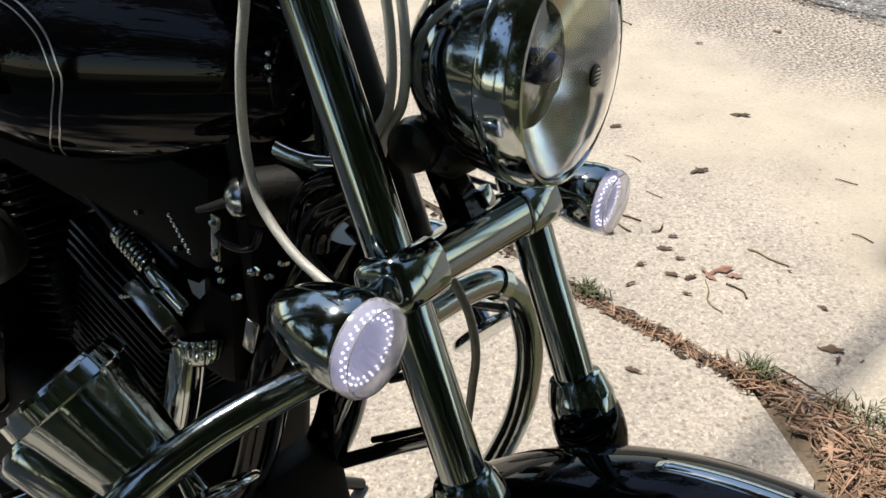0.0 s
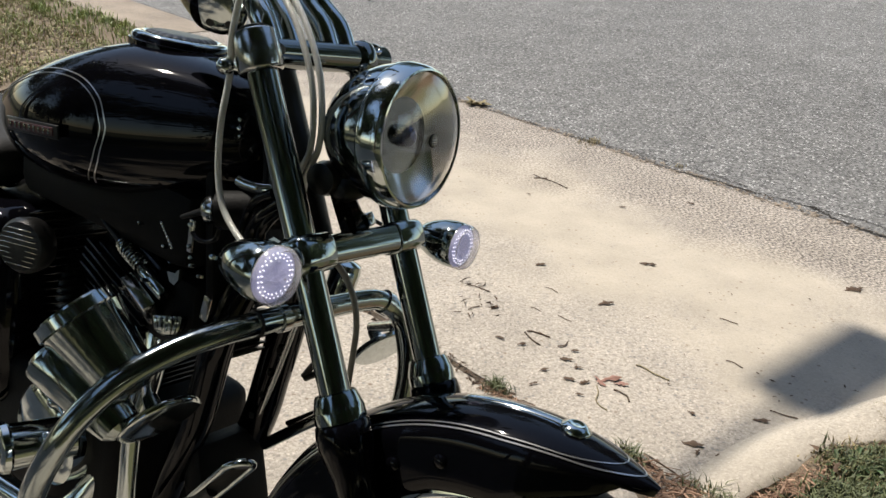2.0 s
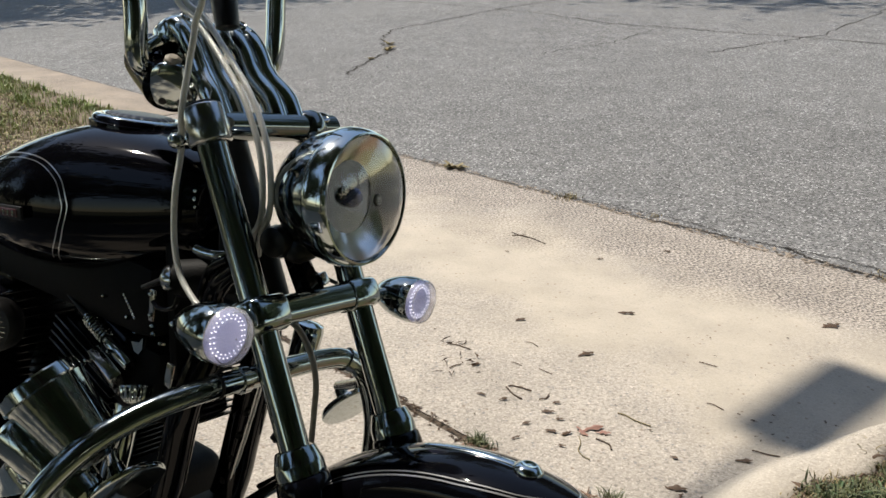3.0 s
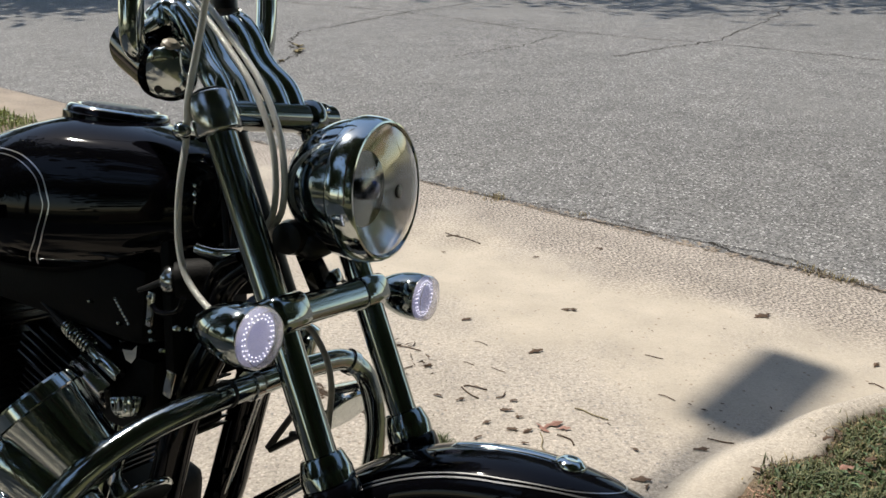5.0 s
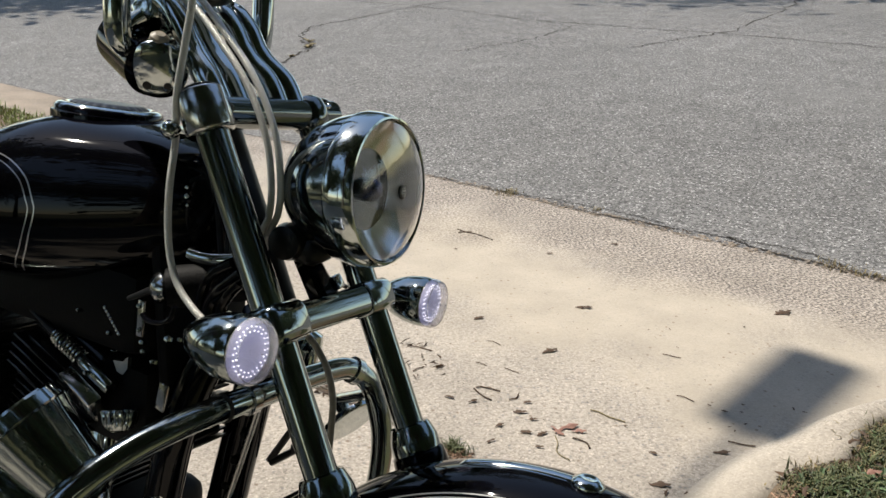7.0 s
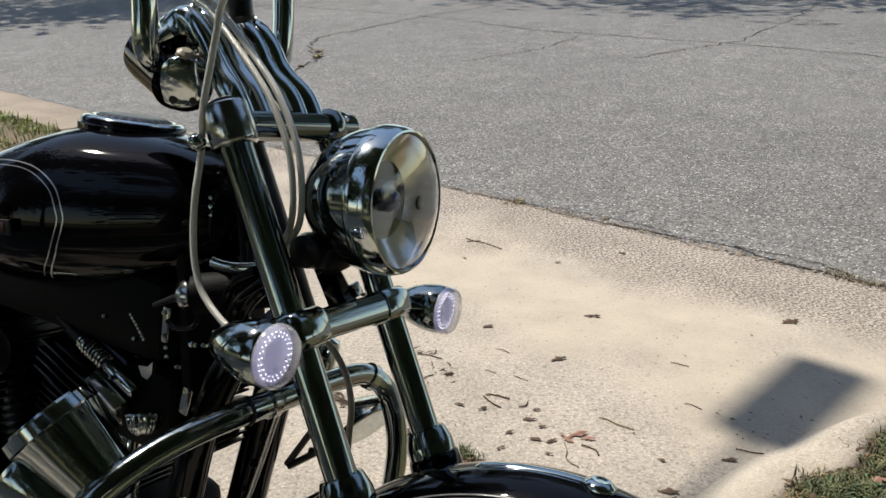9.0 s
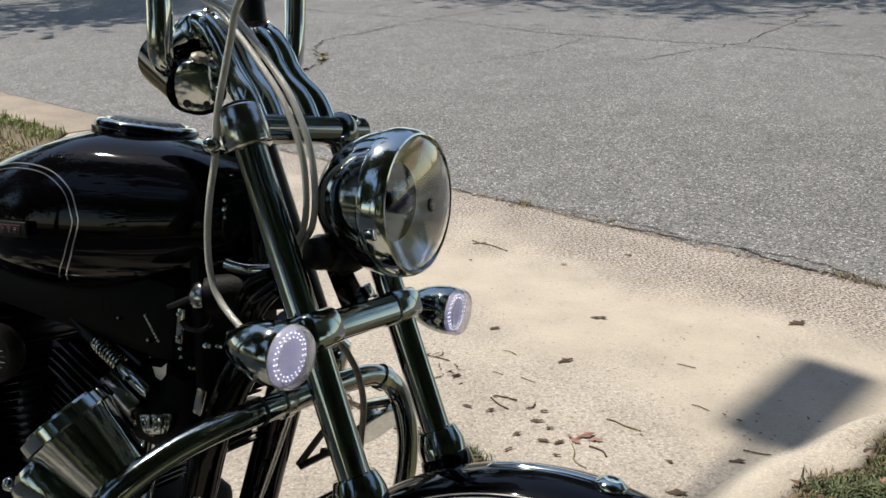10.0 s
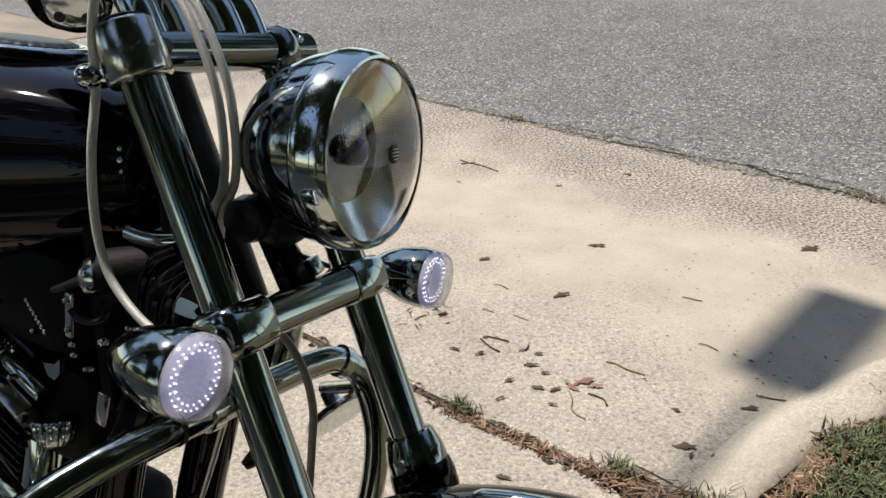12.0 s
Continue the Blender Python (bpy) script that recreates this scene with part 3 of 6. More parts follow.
part("wheel_rim", ring_sweep(AXLE, WR - 0.05, [(0.004, -0.031), (-0.006, -0.033), (-0.012, -0.026), (-0.02, -0.012), (-0.022, 0.0), (-0.02, 0.012), (-0.012, 0.026), (-0.006, 0.033), (0.004, 0.031)]), CHROME, tyre, "chrome rim")
part("hub", lathe([(-0.06, 0.02), (-0.055, 0.034), (-0.045, 0.034), (-0.038, 0.024), (0.038, 0.024), (0.045, 0.034), (0.055, 0.034), (0.06, 0.02)], AXLE, Vector((0, 1, 0)), 28), CHROME, tyre, m=STEER)
part("brake_disc", ring_sweep(AXLE + Vector((0, 0.062, 0)), 0.145, [(-0.035, -0.0025), (0.0, -0.0025), (0.0, 0.0025), (-0.035, 0.0025), (-0.035, -0.0025)], 48), STEEL, tyre, "steel brake disc")
for k in range(40):
    a = 2 * math.pi * k / 40
    b = a + (0.35 if (k // 2) % 2 else -0.35)
    s = 0.045 if k % 2 else -0.045
    part("spoke", tube([AXLE + Vector((math.cos(b) * 0.03, s, math.sin(b) * 0.03)), AXLE + Vector((math.cos(a) * (WR - 0.062), s * 0.15, math.sin(a) * (WR - 0.062)))], 0.0017, 5), CHROME, tyre, m=STEER)

FR = 0.388


def fender_rings(off=0.0, a0=69.5, a1=222.0, count=60):
    """Rings of the fender's skin from its pointed front tip backwards."""
    rings = []
    m = STEER @ Matrix.Translation(AXLE)
    for k in range(count + 1):
        deg = a0 + (a1 - a0) * k / count
        t = min(1.0, (deg - a0) / 26.0)
        t2 = min(1.0, (a1 - deg) / 14.0)
        wide = 0.066 * (0.10 + 0.90 * math.sin(math.pi / 2 * t) ** 0.8) * (0.75 + 0.25 * t2)
        deep = (0.095 + 0.045 * max(0.0, min(1.0, (deg - 112.0) / 40.0))) * (0.06 + 0.94 * t ** 0.85) * (0.55 + 0.45 * t2)
        d = Vector((math.cos(radians(deg)), 0, math.sin(radians(deg))))
        prof = []
        for i in range(-10, 11):
            u = i / 10
            s = math.copysign(min(1.0, abs(u) * 1.6), u)
            ang = abs(s) * math.pi / 2
            side = wide * math.sin(ang) ** 0.95 * (0.86 if u > 0 else 1.0) if ang else 0.0
            drop = 0.036 * (1 - math.cos(ang)) * (0.3 + 0.7 * t)
            if abs(u) > 0.625:
                drop += (deep - 0.036 * (0.3 + 0.7 * t)) * (abs(u) - 0.625) / 0.375 if deep > 0.036 else 0
            prof.append(m @ (d * (FR - drop + off) + Vector((0, math.copysign(side + off, u) if i else 0, 0))))
        rings.append(prof)
    return rings


def fender_skin():
    bm = bmesh.new()
    outer, inner = fender_rings(), fender_rings(-0.003)
    rings = [o + list(reversed(i)) for o, i in zip(outer, inner)]
    return loft(bm, rings)


fender = part("front_fender", fender_skin(), BLACK_PAINT, bike, "black gloss front fender with twin pinstripe", sharp=60)

# fuel tank
TANK = [  # x, half width, top, bottom, middle height
    (-0.232, 0.020, 0.960, 0.925, 0.945), (-0.240, 0.042, 0.978, 0.895, 0.94), (-0.258, 0.060, 0.991, 0.868, 0.93), (-0.29, 0.080, 1.003, 0.845, 0.925),
    (-0.34, 0.1065, 1.014, 0.822, 0.915), (-0.41, 0.1445, 1.024, 0.803, 0.905), (-0.49, 0.1806, 1.0275, 0.79, 0.90), (-0.58, 0.188, 1.0035, 0.782, 0.892),
    (-0.67, 0.1681, 0.966, 0.785, 0.885), (-0.75, 0.1301, 0.927, 0.80, 0.875), (-0.81, 0.094, 0.900, 0.815, 0.862), (-0.835, 0.04, 0.88, 0.835, 0.86)]


def tank_at(x):
    """Half width, top, bottom and middle at x, smooth through the stations."""
    x = max(TANK[-1][0], min(TANK[0][0], x))
    last = len(TANK) - 1
    i = next(k for k in range(last) if TANK[k + 1][0] <= x)
    p, q = TANK[i], TANK[i + 1]
    o, r = TANK[max(i - 1, 0)], TANK[min(i + 2, last)]
    h = q[0] - p[0]
    k = (x - p[0]) / h
    out = [x]
    for c in range(1, 5):
        m0, m1 = (q[c] - o[c]) / (q[0] - o[0]) * h, (r[c] - p[c]) / (r[0] - p[0]) * h
        out.append((2 * k ** 3 - 3 * k * k + 1) * p[c] + (k ** 3 - 2 * k * k + k) * m0 + (3 * k * k - 2 * k ** 3) * q[c] + (k ** 3 - k * k) * m1)
    return out


def tank_point(x, ang, off=0.0):
    """Point on the tank's skin; ang: 0 straight down, growing round its right side to 180 on top."""
    _, hw, top, bot, mid = tank_at(x)
    s, c = math.sin(radians(ang)), -math.cos(radians(ang))
    y = -math.copysign(abs(s) ** 0.81, s) * (hw + off)
    z = mid + math.copysign(abs(c) ** 0.87, c) * ((top - mid) if c > 0 else (mid - bot)) + off * c
    return Vector((x, y, z))


def tank_skin():
    xs = sorted({round(v, 4) for r, q in zip(TANK, TANK[1:]) for v in (r[0], r[0] + (q[0] - r[0]) / 3, r[0] + 2 * (q[0] - r[0]) / 3)} | {TANK[-1][0]}, reverse=True)
    return loft(bmesh.new(), [[tank_point(x, 360 * k / 48) for k in range(48)] for x in xs])


tank = part("fuel_tank", tank_skin(), BLACK_PAINT, bike, "black gloss teardrop fuel tank", sharp=70)
CAP = Vector((-0.480, 0.0, 1.0235))
CAP_UP = Vector((0.03, 0.035, 1))
cap = part("fuel_cap", lathe([(-0.02, 0.0735), (0.0, 0.0750), (0.002, 0.0748), (0.003, 0.0722), (0.0085, 0.0708), (0.0100, 0.0690)], CAP, CAP_UP, 64), BLACK_PAINT, tank, "low black fuel cap with a chrome ring")
part("cap_ring", lathe([(0.0088, 0.0695), (0.0108, 0.0688), (0.0128, 0.0658), (0.0138, 0.0620), (0.0138, 0.0560), (0.0120, 0.0520)], CAP, CAP_UP, 64, caps=False), CHROME, cap, "chrome ring")
part("cap_top", fluted([(0.010, 0.0520), (0.0140, 0.0515), (0.0172, 0.0450), (0.0180, 0.0380), (0.0181, 0.0040)], CAP, CAP_UP, 144, 24, 0.06), BLACK_METAL, cap, "black scalloped cap top")

# engine guard
GUARD = [(-0.285, -0.315, 0.44), (-0.262, -0.322, 0.50), (-0.235, -0.318, 0.56), (-0.215, -0.298, 0.615), (-0.195, -0.258, 0.662), (-0.178, -0.205, 0.692), (-0.158, -0.15, 0.712), (-0.142, -0.09, 0.722), (-0.138, 0.0, 0.722),
         (-0.138, 0.09, 0.718), (-0.133, 0.138, 0.71), (-0.118, 0.17, 0.682), (-0.10, 0.181, 0.62), (-0.097, 0.182, 0.55), (-0.108, 0.18, 0.48), (-0.135, 0.17, 0.40), (-0.2, 0.14, 0.31)]
guard = part("engine_guard", tube(spline(GUARD, 6), 0.016, 24), CHROME_PITTED, bike, "chrome tubular engine guard")

# frame
for side, back, wide in ((-1, 0.018, 0.0245), (1, 0.0, 0.0285)):
    part("frame_downtube", tube(spline([(-0.197 - back, side * 0.022, 0.80), (-0.224 - back, side * 0.048, 0.71), (-0.246 - back, side * 0.057, 0.63), (-0.263 - back, side * 0.057, 0.55), (-0.279 - back, side * 0.059, 0.48), (-0.318 - back, side * 0.063, 0.37), (-0.35 - back, side * 0.068, 0.25), (-0.42, side * 0.07, 0.19), (-0.9, side * 0.09, 0.18)], 6), wide, 20), BLACK_PAINT, bike, "black frame tube")
part("steering_neck", tube([fk(-0.068, 0, 0.17), fk(-0.068, 0, 0.45)], 0.024, 24), BLACK_METAL, bike)
part("backbone", tube([(-0.24, 0, 0.93), (-0.5, 0, 0.88), (-0.85, 0, 0.74)], 0.024, 16), BLACK_METAL, bike)

# pinstripes: thin raised lines laid on the skin
def ribbon(pts, normal_of, width, lift=0.0006):
    """Flat line along the points, facing normal_of(point)."""
    bm = bmesh.new()
    prev = None
    for i, p in enumerate(pts):
        d = (pts[min(i + 1, len(pts) - 1)] - pts[max(i - 1, 0)]).normalized()
        n = normal_of(p)
        s = d.cross(n).normalized() * width / 2
        q = p + n * lift
        cur = (bm.verts.new(q - s - n * lift * 1.5), bm.verts.new(q - s), bm.verts.new(q + s), bm.verts.new(q + s - n * lift * 1.5))
        if prev:
            for a in range(3):
                bm.faces.new((prev[a], prev[a + 1], cur[a + 1], cur[a]))
        prev = cur
    return bm


def tank_side(x, z):
    lo, hi = 5.0, 175.0
    for _ in range(40):
        mid = (lo + hi) / 2
        if tank_point(x, mid).z < z:
            lo = mid
        else:
            hi = mid
    return (lo + hi) / 2


def tank_normal(p):
    a = tank_side(p.x, p.z)
    u = tank_point(p.x, a + 1) - tank_point(p.x, a - 1)
    v = tank_point(p.x + 0.004, a) - tank_point(p.x - 0.004, a)
    n = u.cross(v).normalized()
    return n if n.y < 0 else -n


STRIPE = [(-0.717, 0.898), (-0.671, 0.925), (-0.638, 0.941), (-0.595, 0.959), (-0.552, 0.971), (-0.502, 0.975), (-0.467, 0.969), (-0.439, 0.950), (-0.426, 0.923), (-0.424, 0.908), (-0.430, 0.883), (-0.441, 0.857), (-0.465, 0.825)]
for shrink, wide in ((0.0, 0.0017), (0.0072, 0.0013)):
    mid = Vector((-0.57, 0, 0.88))
    flat = [Vector((x, 0, z)) for x, z in STRIPE]
    flat = [p + (mid - p).normalized() * shrink for p in spline(flat, 5)]
    part("pinstripe", ribbon([tank_point(p.x, tank_side(p.x, p.z)) for p in flat], tank_normal, wide), SILVER, tank, "silver pinstripe")
badge_at = tank_point(-0.54, tank_side(-0.54, 0.889))
bn = tank_normal(badge_at)
badge_m = frame_of(badge_at + bn * 0.002, bn, Vector((1, 0, 0.1)))
badge = part("tank_badge", block((0.125, 0.02, 0.005), badge_m, 0.002), BLACK_METAL, tank, "dark tank badge with red inlay and chrome marks")
part("badge_inlay", block((0.108, 0.012, 0.003), badge_m @ Matrix.Translation((0, 0, 0.003)), 0.001), RED_PAINT, badge)
for k in range(9):
    part("badge_mark", block((0.0045, 0.008, 0.002), badge_m @ Matrix.Translation((-0.046 + 0.0115 * k, 0, 0.0045)), 0.0006), CHROME_DIMMEST, badge)
part("tank_seam", tube(spline([tank_point(x, 14) + Vector((0, 0, -0.002)) for x in (-0.27, -0.34, -0.42, -0.5, -0.58, -0.66, -0.74)], 3), 0.003, 8), BLACK_PAINT, tank)

# fender stripes and crown knob
FM = STEER @ Matrix.Translation(AXLE)


def fender_point(deg, u, off=0.0):
    a0, a1 = 69.5, 222.0
    t = max(0.0, min(1.0, (deg - a0) / 26.0))
    t2 = min(1.0, (a1 - deg) / 14.0)
    wide = 0.066 * (0.10 + 0.90 * math.sin(math.pi / 2 * t) ** 0.8) * (0.75 + 0.25 * t2)
    deep = (0.095 + 0.045 * max(0.0, min(1.0, (deg - 112.0) / 40.0))) * (0.06 + 0.94 * t ** 0.85) * (0.55 + 0.45 * t2)
    d = Vector((math.cos(radians(deg)), 0, math.sin(radians(deg))))
    ang = min(1.0, abs(u) * 1.6) * math.pi / 2
    side = wide * math.sin(ang) ** 0.95 * (0.86 if u > 0 else 1.0) if ang > 1e-6 else 0.0
    drop = 0.036 * (1 - math.cos(ang)) * (0.3 + 0.7 * t)
    if abs(u) > 0.625 and deep > 0.036:
        drop += (deep - 0.036 * (0.3 + 0.7 * t)) * (abs(u) - 0.625) / 0.375
    return FM @ (d * (FR - drop + off) + Vector((0, math.copysign(side + off, u), 0)))


def fender_line(gap, side):
    pts = []
    for k in range(60):
        deg = 72.5 + gap * 220 + 122.0 * (k / 59) ** 1.5
        t = min(1.0, (deg - 72.5 - gap * 220) / 10.0)
        pts.append(fender_point(deg, side * (0.44 - gap * 3) * math.sqrt(max(0.0, 1 - (1 - t) ** 2))))
    return pts


def fender_normal(p):
    q = FM.inverted() @ p
    r = math.hypot(q.x, q.z)
    return (FM.to_3x3() @ Vector((q.x / r * 0.8, q.y / 0.06, q.z / r * 0.8))).normalized()


for side in (-1, 1):
    for gap, wide in ((0.0, 0.0020), (0.016, 0.0015)):
        part("pinstripe", ribbon(fender_line(gap, side), fender_normal, wide, 0.001), SILVER, fender, "silver pinstripe")
knob_d = FM.to_3x3() @ Vector((math.cos(radians(86.0)), 0, math.sin(radians(86.0))))
part("crown_knob", lathe([(-0.004, 0.0180), (0.0015, 0.0188), (0.0035, 0.0178), (0.0060, 0.0135), (0.0075, 0.0118), (0.0080, 0.0085), (0.0068, 0.005), (0.0072, 0.001)], FM @ Vector((math.cos(radians(86.0)) * FR, 0, math.sin(radians(86.0)) * FR)), knob_d, 24), CHROME, fender, "chrome crown knob")
rings = []
for k in range(25):
    deg, end = 87.5 + 21.0 * k / 24, min(1.0, (24 - k) / 2, (k + 1) / 2)
    d = Vector((math.cos(radians(deg)), 0, math.sin(radians(deg))))
    rings.append([FM @ (d * (FR - 0.002 + 0.0055 * end * math.sin(a)) + Vector((0, 0.0085 * math.cos(a), 0))) for a in (math.pi * i / 10 for i in range(11))])
part("crest_strip", loft(bmesh.new(), rings), CHROME, fender, "narrow polished strip along the crest")
for k in range(2):
    part("fender_bolt", lathe([(-0.002, 0.009), (0.003, 0.009), (0.005, 0.006), (0.0055, 0.001)], fender_point(108 + 12 * k, -0.78), FM.to_3x3() @ Vector((0, -1, 0)), 12), BLACK_PAINT, fender)

# headlight details: badge on the glass, seam, mount
hu, hv = ring_frame(HA)
logo = part("lens_badge", lathe([(0.0225, 0.0085), (0.0242, 0.0085), (0.0246, 0.0075), (0.0246, 0.001)], HL, HA, 24), BLACK_METAL, head, "small dark round badge")
for k in range(4):
    part("badge_bar", block((0.012 - abs(k - 1.5) * 0.003, 0.0012, 0.001), frame_of(HL + HA * 0.0250 + hu * (k - 1.5) * 0.0031, HA, hv), 0.0002), CHROME_DULL, logo)
mount = part("headlight_mount", tube(spline([HL - HA * 0.05 + Vector((-0.01, -0.02, -0.07)), (-0.098, -0.012, 0.908), (-0.122, -0.018, 0.912)], 6), [0.016] * 6 + [0.019] * 7, 16), BLACK_METAL, bike, "black headlight mount")
part("mount_strut", loft(bmesh.new(), [[fk(a + x, b + y, c) for x, y in ((-0.009, -w), (0.006, -w), (0.011, -w * 0.5), (0.011, w * 0.5), (0.006, w), (-0.009, w))]
                                       for a, b, c, w in ((-0.006, -0.002, 0.268, 0.012), (0.0, -0.001, 0.25, 0.0145), (0.004, 0.0, 0.22, 0.017), (0.006, 0.004, 0.19, 0.020))]), BLACK_PAINT, mount, "black gloss strut", sharp=20)
part("strut_lug", block((0.012, 0.014, 0.018), FORK @ Matrix.Translation((0.016, 0.020, 0.207)) @ Matrix.Rotation(radians(14), 4, "X"), 0.003), CHROME_DULL, mount)
part("stop_rod", tube([fk(-0.03, 0.045, 0.228), fk(-0.03, 0.10, 0.198)], 0.003, 10), BLACK_METAL, mount)
part("mount_knob", lathe([(-0.018, 0.012), (-0.016, 0.02), (0.0, 0.023), (0.014, 0.02), (0.018, 0.01)], Vector((-0.12, -0.033, 0.917)), Vector((0.2, -1, 0)), 20), BLACK_METAL, mount)

# handlebar, risers, gauge
bar_pts = [(-0.36, -0.16, 1.62), (-0.342, -0.137, 1.40), (-0.332, -0.124, 1.25), (-0.326, -0.120, 1.19), (-0.325, -0.118, 1.155), (-0.326, -0.114, 1.135), (-0.328, -0.104, 1.123), (-0.33, -0.085, 1.120), (-0.33, 0.0, 1.120), (-0.33, 0.085, 1.120), (-0.326, 0.106, 1.123), (-0.322, 0.116, 1.135), (-0.320, 0.119, 1.155), (-0.322, 0.121, 1.19), (-0.328, 0.124, 1.25), (-0.338, 0.137, 1.40), (-0.356, 0.16, 1.62)]
handlebar = part("handlebar", tube(spline(bar_pts, 6), 0.0152, 20), CHROME, bike, "tall chrome handlebar")
for y0, y1 in ((-0.066, -0.058), (-0.034, -0.03), (0.034, 0.03), (0.066, 0.058)):
    part("riser", tube(spline([fk(0.0, y0, 0.44), fk(-0.004, y0, 0.475), (-0.262, y1, 1.12), (-0.288, y1, 1.155), (-0.318, y1, 1.178), (-0.345, y1, 1.17)], 6), [0.0165] * 14 + [0.015] * 17, 18), CHROME, handlebar, "curved chrome riser")
part("riser_clamp", block((0.046, 0.15, 0.04), Matrix.Translation((-0.335, 0, 1.165)) @ Matrix.Rotation(radians(-30), 4, "Y"), 0.012, segments=3), CHROME, handlebar, "chrome bar clamp")
for y in (-0.05, 0.05):
    part("clamp_bolt", lathe([(0, 0.008), (0.006, 0.008), (0.008, 0.006), (0.006, 0.004)], Vector((-0.318, y, 1.188)), Vector((0.5, 0, 0.85)), 12), CHROME_DULL, handlebar)
GA = Vector((0.89, -0.333, -0.305)).normalized()
GC = Vector((-0.300, -0.079, 1.096))
gauge = part("speedometer", lathe([(-0.112, 0.034), (-0.108, 0.0385), (-0.09, 0.0385), (-0.012, 0.0355), (-0.008, 0.0358)], GC, GA, 36), BLACK_PAINT, bike, "black speedometer can with a chrome back")
part("gauge_back", lathe([(-0.022, 0.0345), (-0.003, 0.0368), (0.0, 0.0358), (0.003, 0.031), (0.0052, 0.022), (0.0062, 0.012), (0.0064, 0.003)], GC, Vector((0.60, -0.70, -0.39)), 36), CHROME, gauge, "chrome rear cap")
GN = Vector((0.60, -0.70, -0.39)).normalized()
gu, gv = ring_frame(GN)
for a, r, s in ((0.4 + 3.4, 0.021, 0.0045), (0.4 + 4.0, 0.024, 0.0045), (0.4 + 2.2, 0.021, 0.0052)):
    part("back_hole", lathe([(-0.002, s), (0.0062, s), (0.0065, 0.0005)], GC + (gu * math.cos(a) + gv * math.sin(a)) * r, GN, 16), BLACK_METAL, gauge)
part("gauge_boot", lathe([(-0.03, 0.009), (-0.02, 0.013), (-0.015, 0.0115), (-0.009, 0.0135), (-0.002, 0.0115), (0.004, 0.011), (0.008, 0.006)], GC + Vector((0.004, -0.002, 0.036)), Vector((0.5, -0.2, 0.9)), 18), HOSE, gauge, "grey ribbed boot")
part("gauge_bracket", tube(spline([GC + Vector((-0.04, 0.012, 0.04)), (-0.345, -0.02, 1.145), (-0.335, -0.02, 1.165)], 4), 0.011, 12), CHROME, gauge)
part("wiring_sleeve", tube(spline([(-0.345, 0.128, 1.42), (-0.328, 0.117, 1.26), (-0.316, 0.112, 1.16), (-0.306, 0.112, 1.10), (-0.29, 0.09, 1.05)], 5), 0.0062, 12), CHROME_DULL, handlebar, "grey wiring sleeve")
part("lever", tube(spline([(-0.352, -0.092, 1.128), (-0.338, -0.095, 1.142), (-0.325, -0.08, 1.158)], 4), [0.002, 0.004, 0.006, 0.008, 0.009, 0.01, 0.01, 0.01, 0.01], 10), CHROME, handlebar)
part("indicator_pod", lathe([(-0.03, 0.012), (-0.028, 0.017), (0.02, 0.019), (0.03, 0.016), (0.032, 0.004)], Vector((-0.295, 0.0, 1.212)), Vector((-0.3, 0, 1)), 20), BLACK_METAL, handlebar, "black indicator pod")
for k in range(3):
    part("cable_clip", tube(spline([(-0.30 + 0.02 * k, 0.05, 1.14 - 0.03 * k), (-0.285 + 0.02 * k, 0.07, 1.145 - 0.03 * k), (-0.27 + 0.02 * k, 0.08, 1.13 - 0.03 * k)], 4), 0.003, 8), CHROME, handlebar)

# cables
part("brake_cable", tube(spline([(-0.33, -0.145, 1.45), fk(0.09, -0.118, 0.60), fk(0.057, -0.116, 0.542), fk(0.027, -0.117, 0.501), fk(-0.008, -0.118, 0.454), fk(-0.038, -0.109, 0.416), fk(-0.062, -0.116, 0.369), fk(-0.086, -0.115, 0.327), fk(-0.099, -0.115, 0.288), fk(-0.099, -0.115, 0.253), fk(-0.079, -0.115, 0.212), fk(-0.05, -0.11, 0.175)], 8), 0.0042, 12), BRAID, bike, "braided steel cable")
CABLE = [(-0.025, -0.05, 0.65), (-0.001, -0.045, 0.587), (0.024, -0.045, 0.523), (0.045, -0.045, 0.456), (0.049, -0.045, 0.39), (0.036, -0.045, 0.338), (0.017, -0.045, 0.302), (-0.008, -0.044, 0.284), (-0.04, -0.03, 0.262)]
for start, back, aside in (((-0.345, -0.08, 1.40), 0.0095, -0.006), ((-0.33, -0.07, 1.42), 0.0, 0.0)):
    path = [start] + [fk(a - back, b + aside, c) for a, b, c in CABLE]
    part("clutch_cable", tube(spline(path, 8), 0.0042, 12), BRAID, bike, "clear-coated braided cable")
part("brake_hose", tube(spline([fk(-0.062, -0.01, 0.176), fk(-0.046, 0.0, 0.164), fk(-0.031, 0.0, 0.143), fk(-0.024, 0.0, 0.109), fk(-0.03, 0.0, 0.073), fk(-0.047, 0.0, 0.039), fk(-0.065, 0.0, 0.006), fk(-0.085, 0.0, -0.03)], 8), 0.0042, 10), HOSE, bike, "tan brake hose")
part("hose_fitting", block((0.02, 0.022, 0.018), FORK @ Matrix.Translation((-0.055, -0.006, 0.17)), 0.003), BLACK_METAL, bike)
for k in range(3):
    part("wiring_loom", tube(spline([(-0.20 - 0.02 * k, -0.03, 0.95), (-0.185, -0.062 - 0.006 * k, 0.88 - 0.012 * k), (-0.222 - 0.012 * k, -0.065, 0.835), (-0.209, -0.06, 0.79), (-0.19, -0.03, 0.74)], 6), 0.0042, 8), RUBBER, bike)
part("neck_rod", tube(spline([(-0.246, -0.062, 0.881), (-0.225, -0.062, 0.880), (-0.20, -0.060, 0.882), (-0.165, -0.05, 0.890)], 5), 0.0095, 16), CHROME, bike, "short chrome rod at the steering neck")

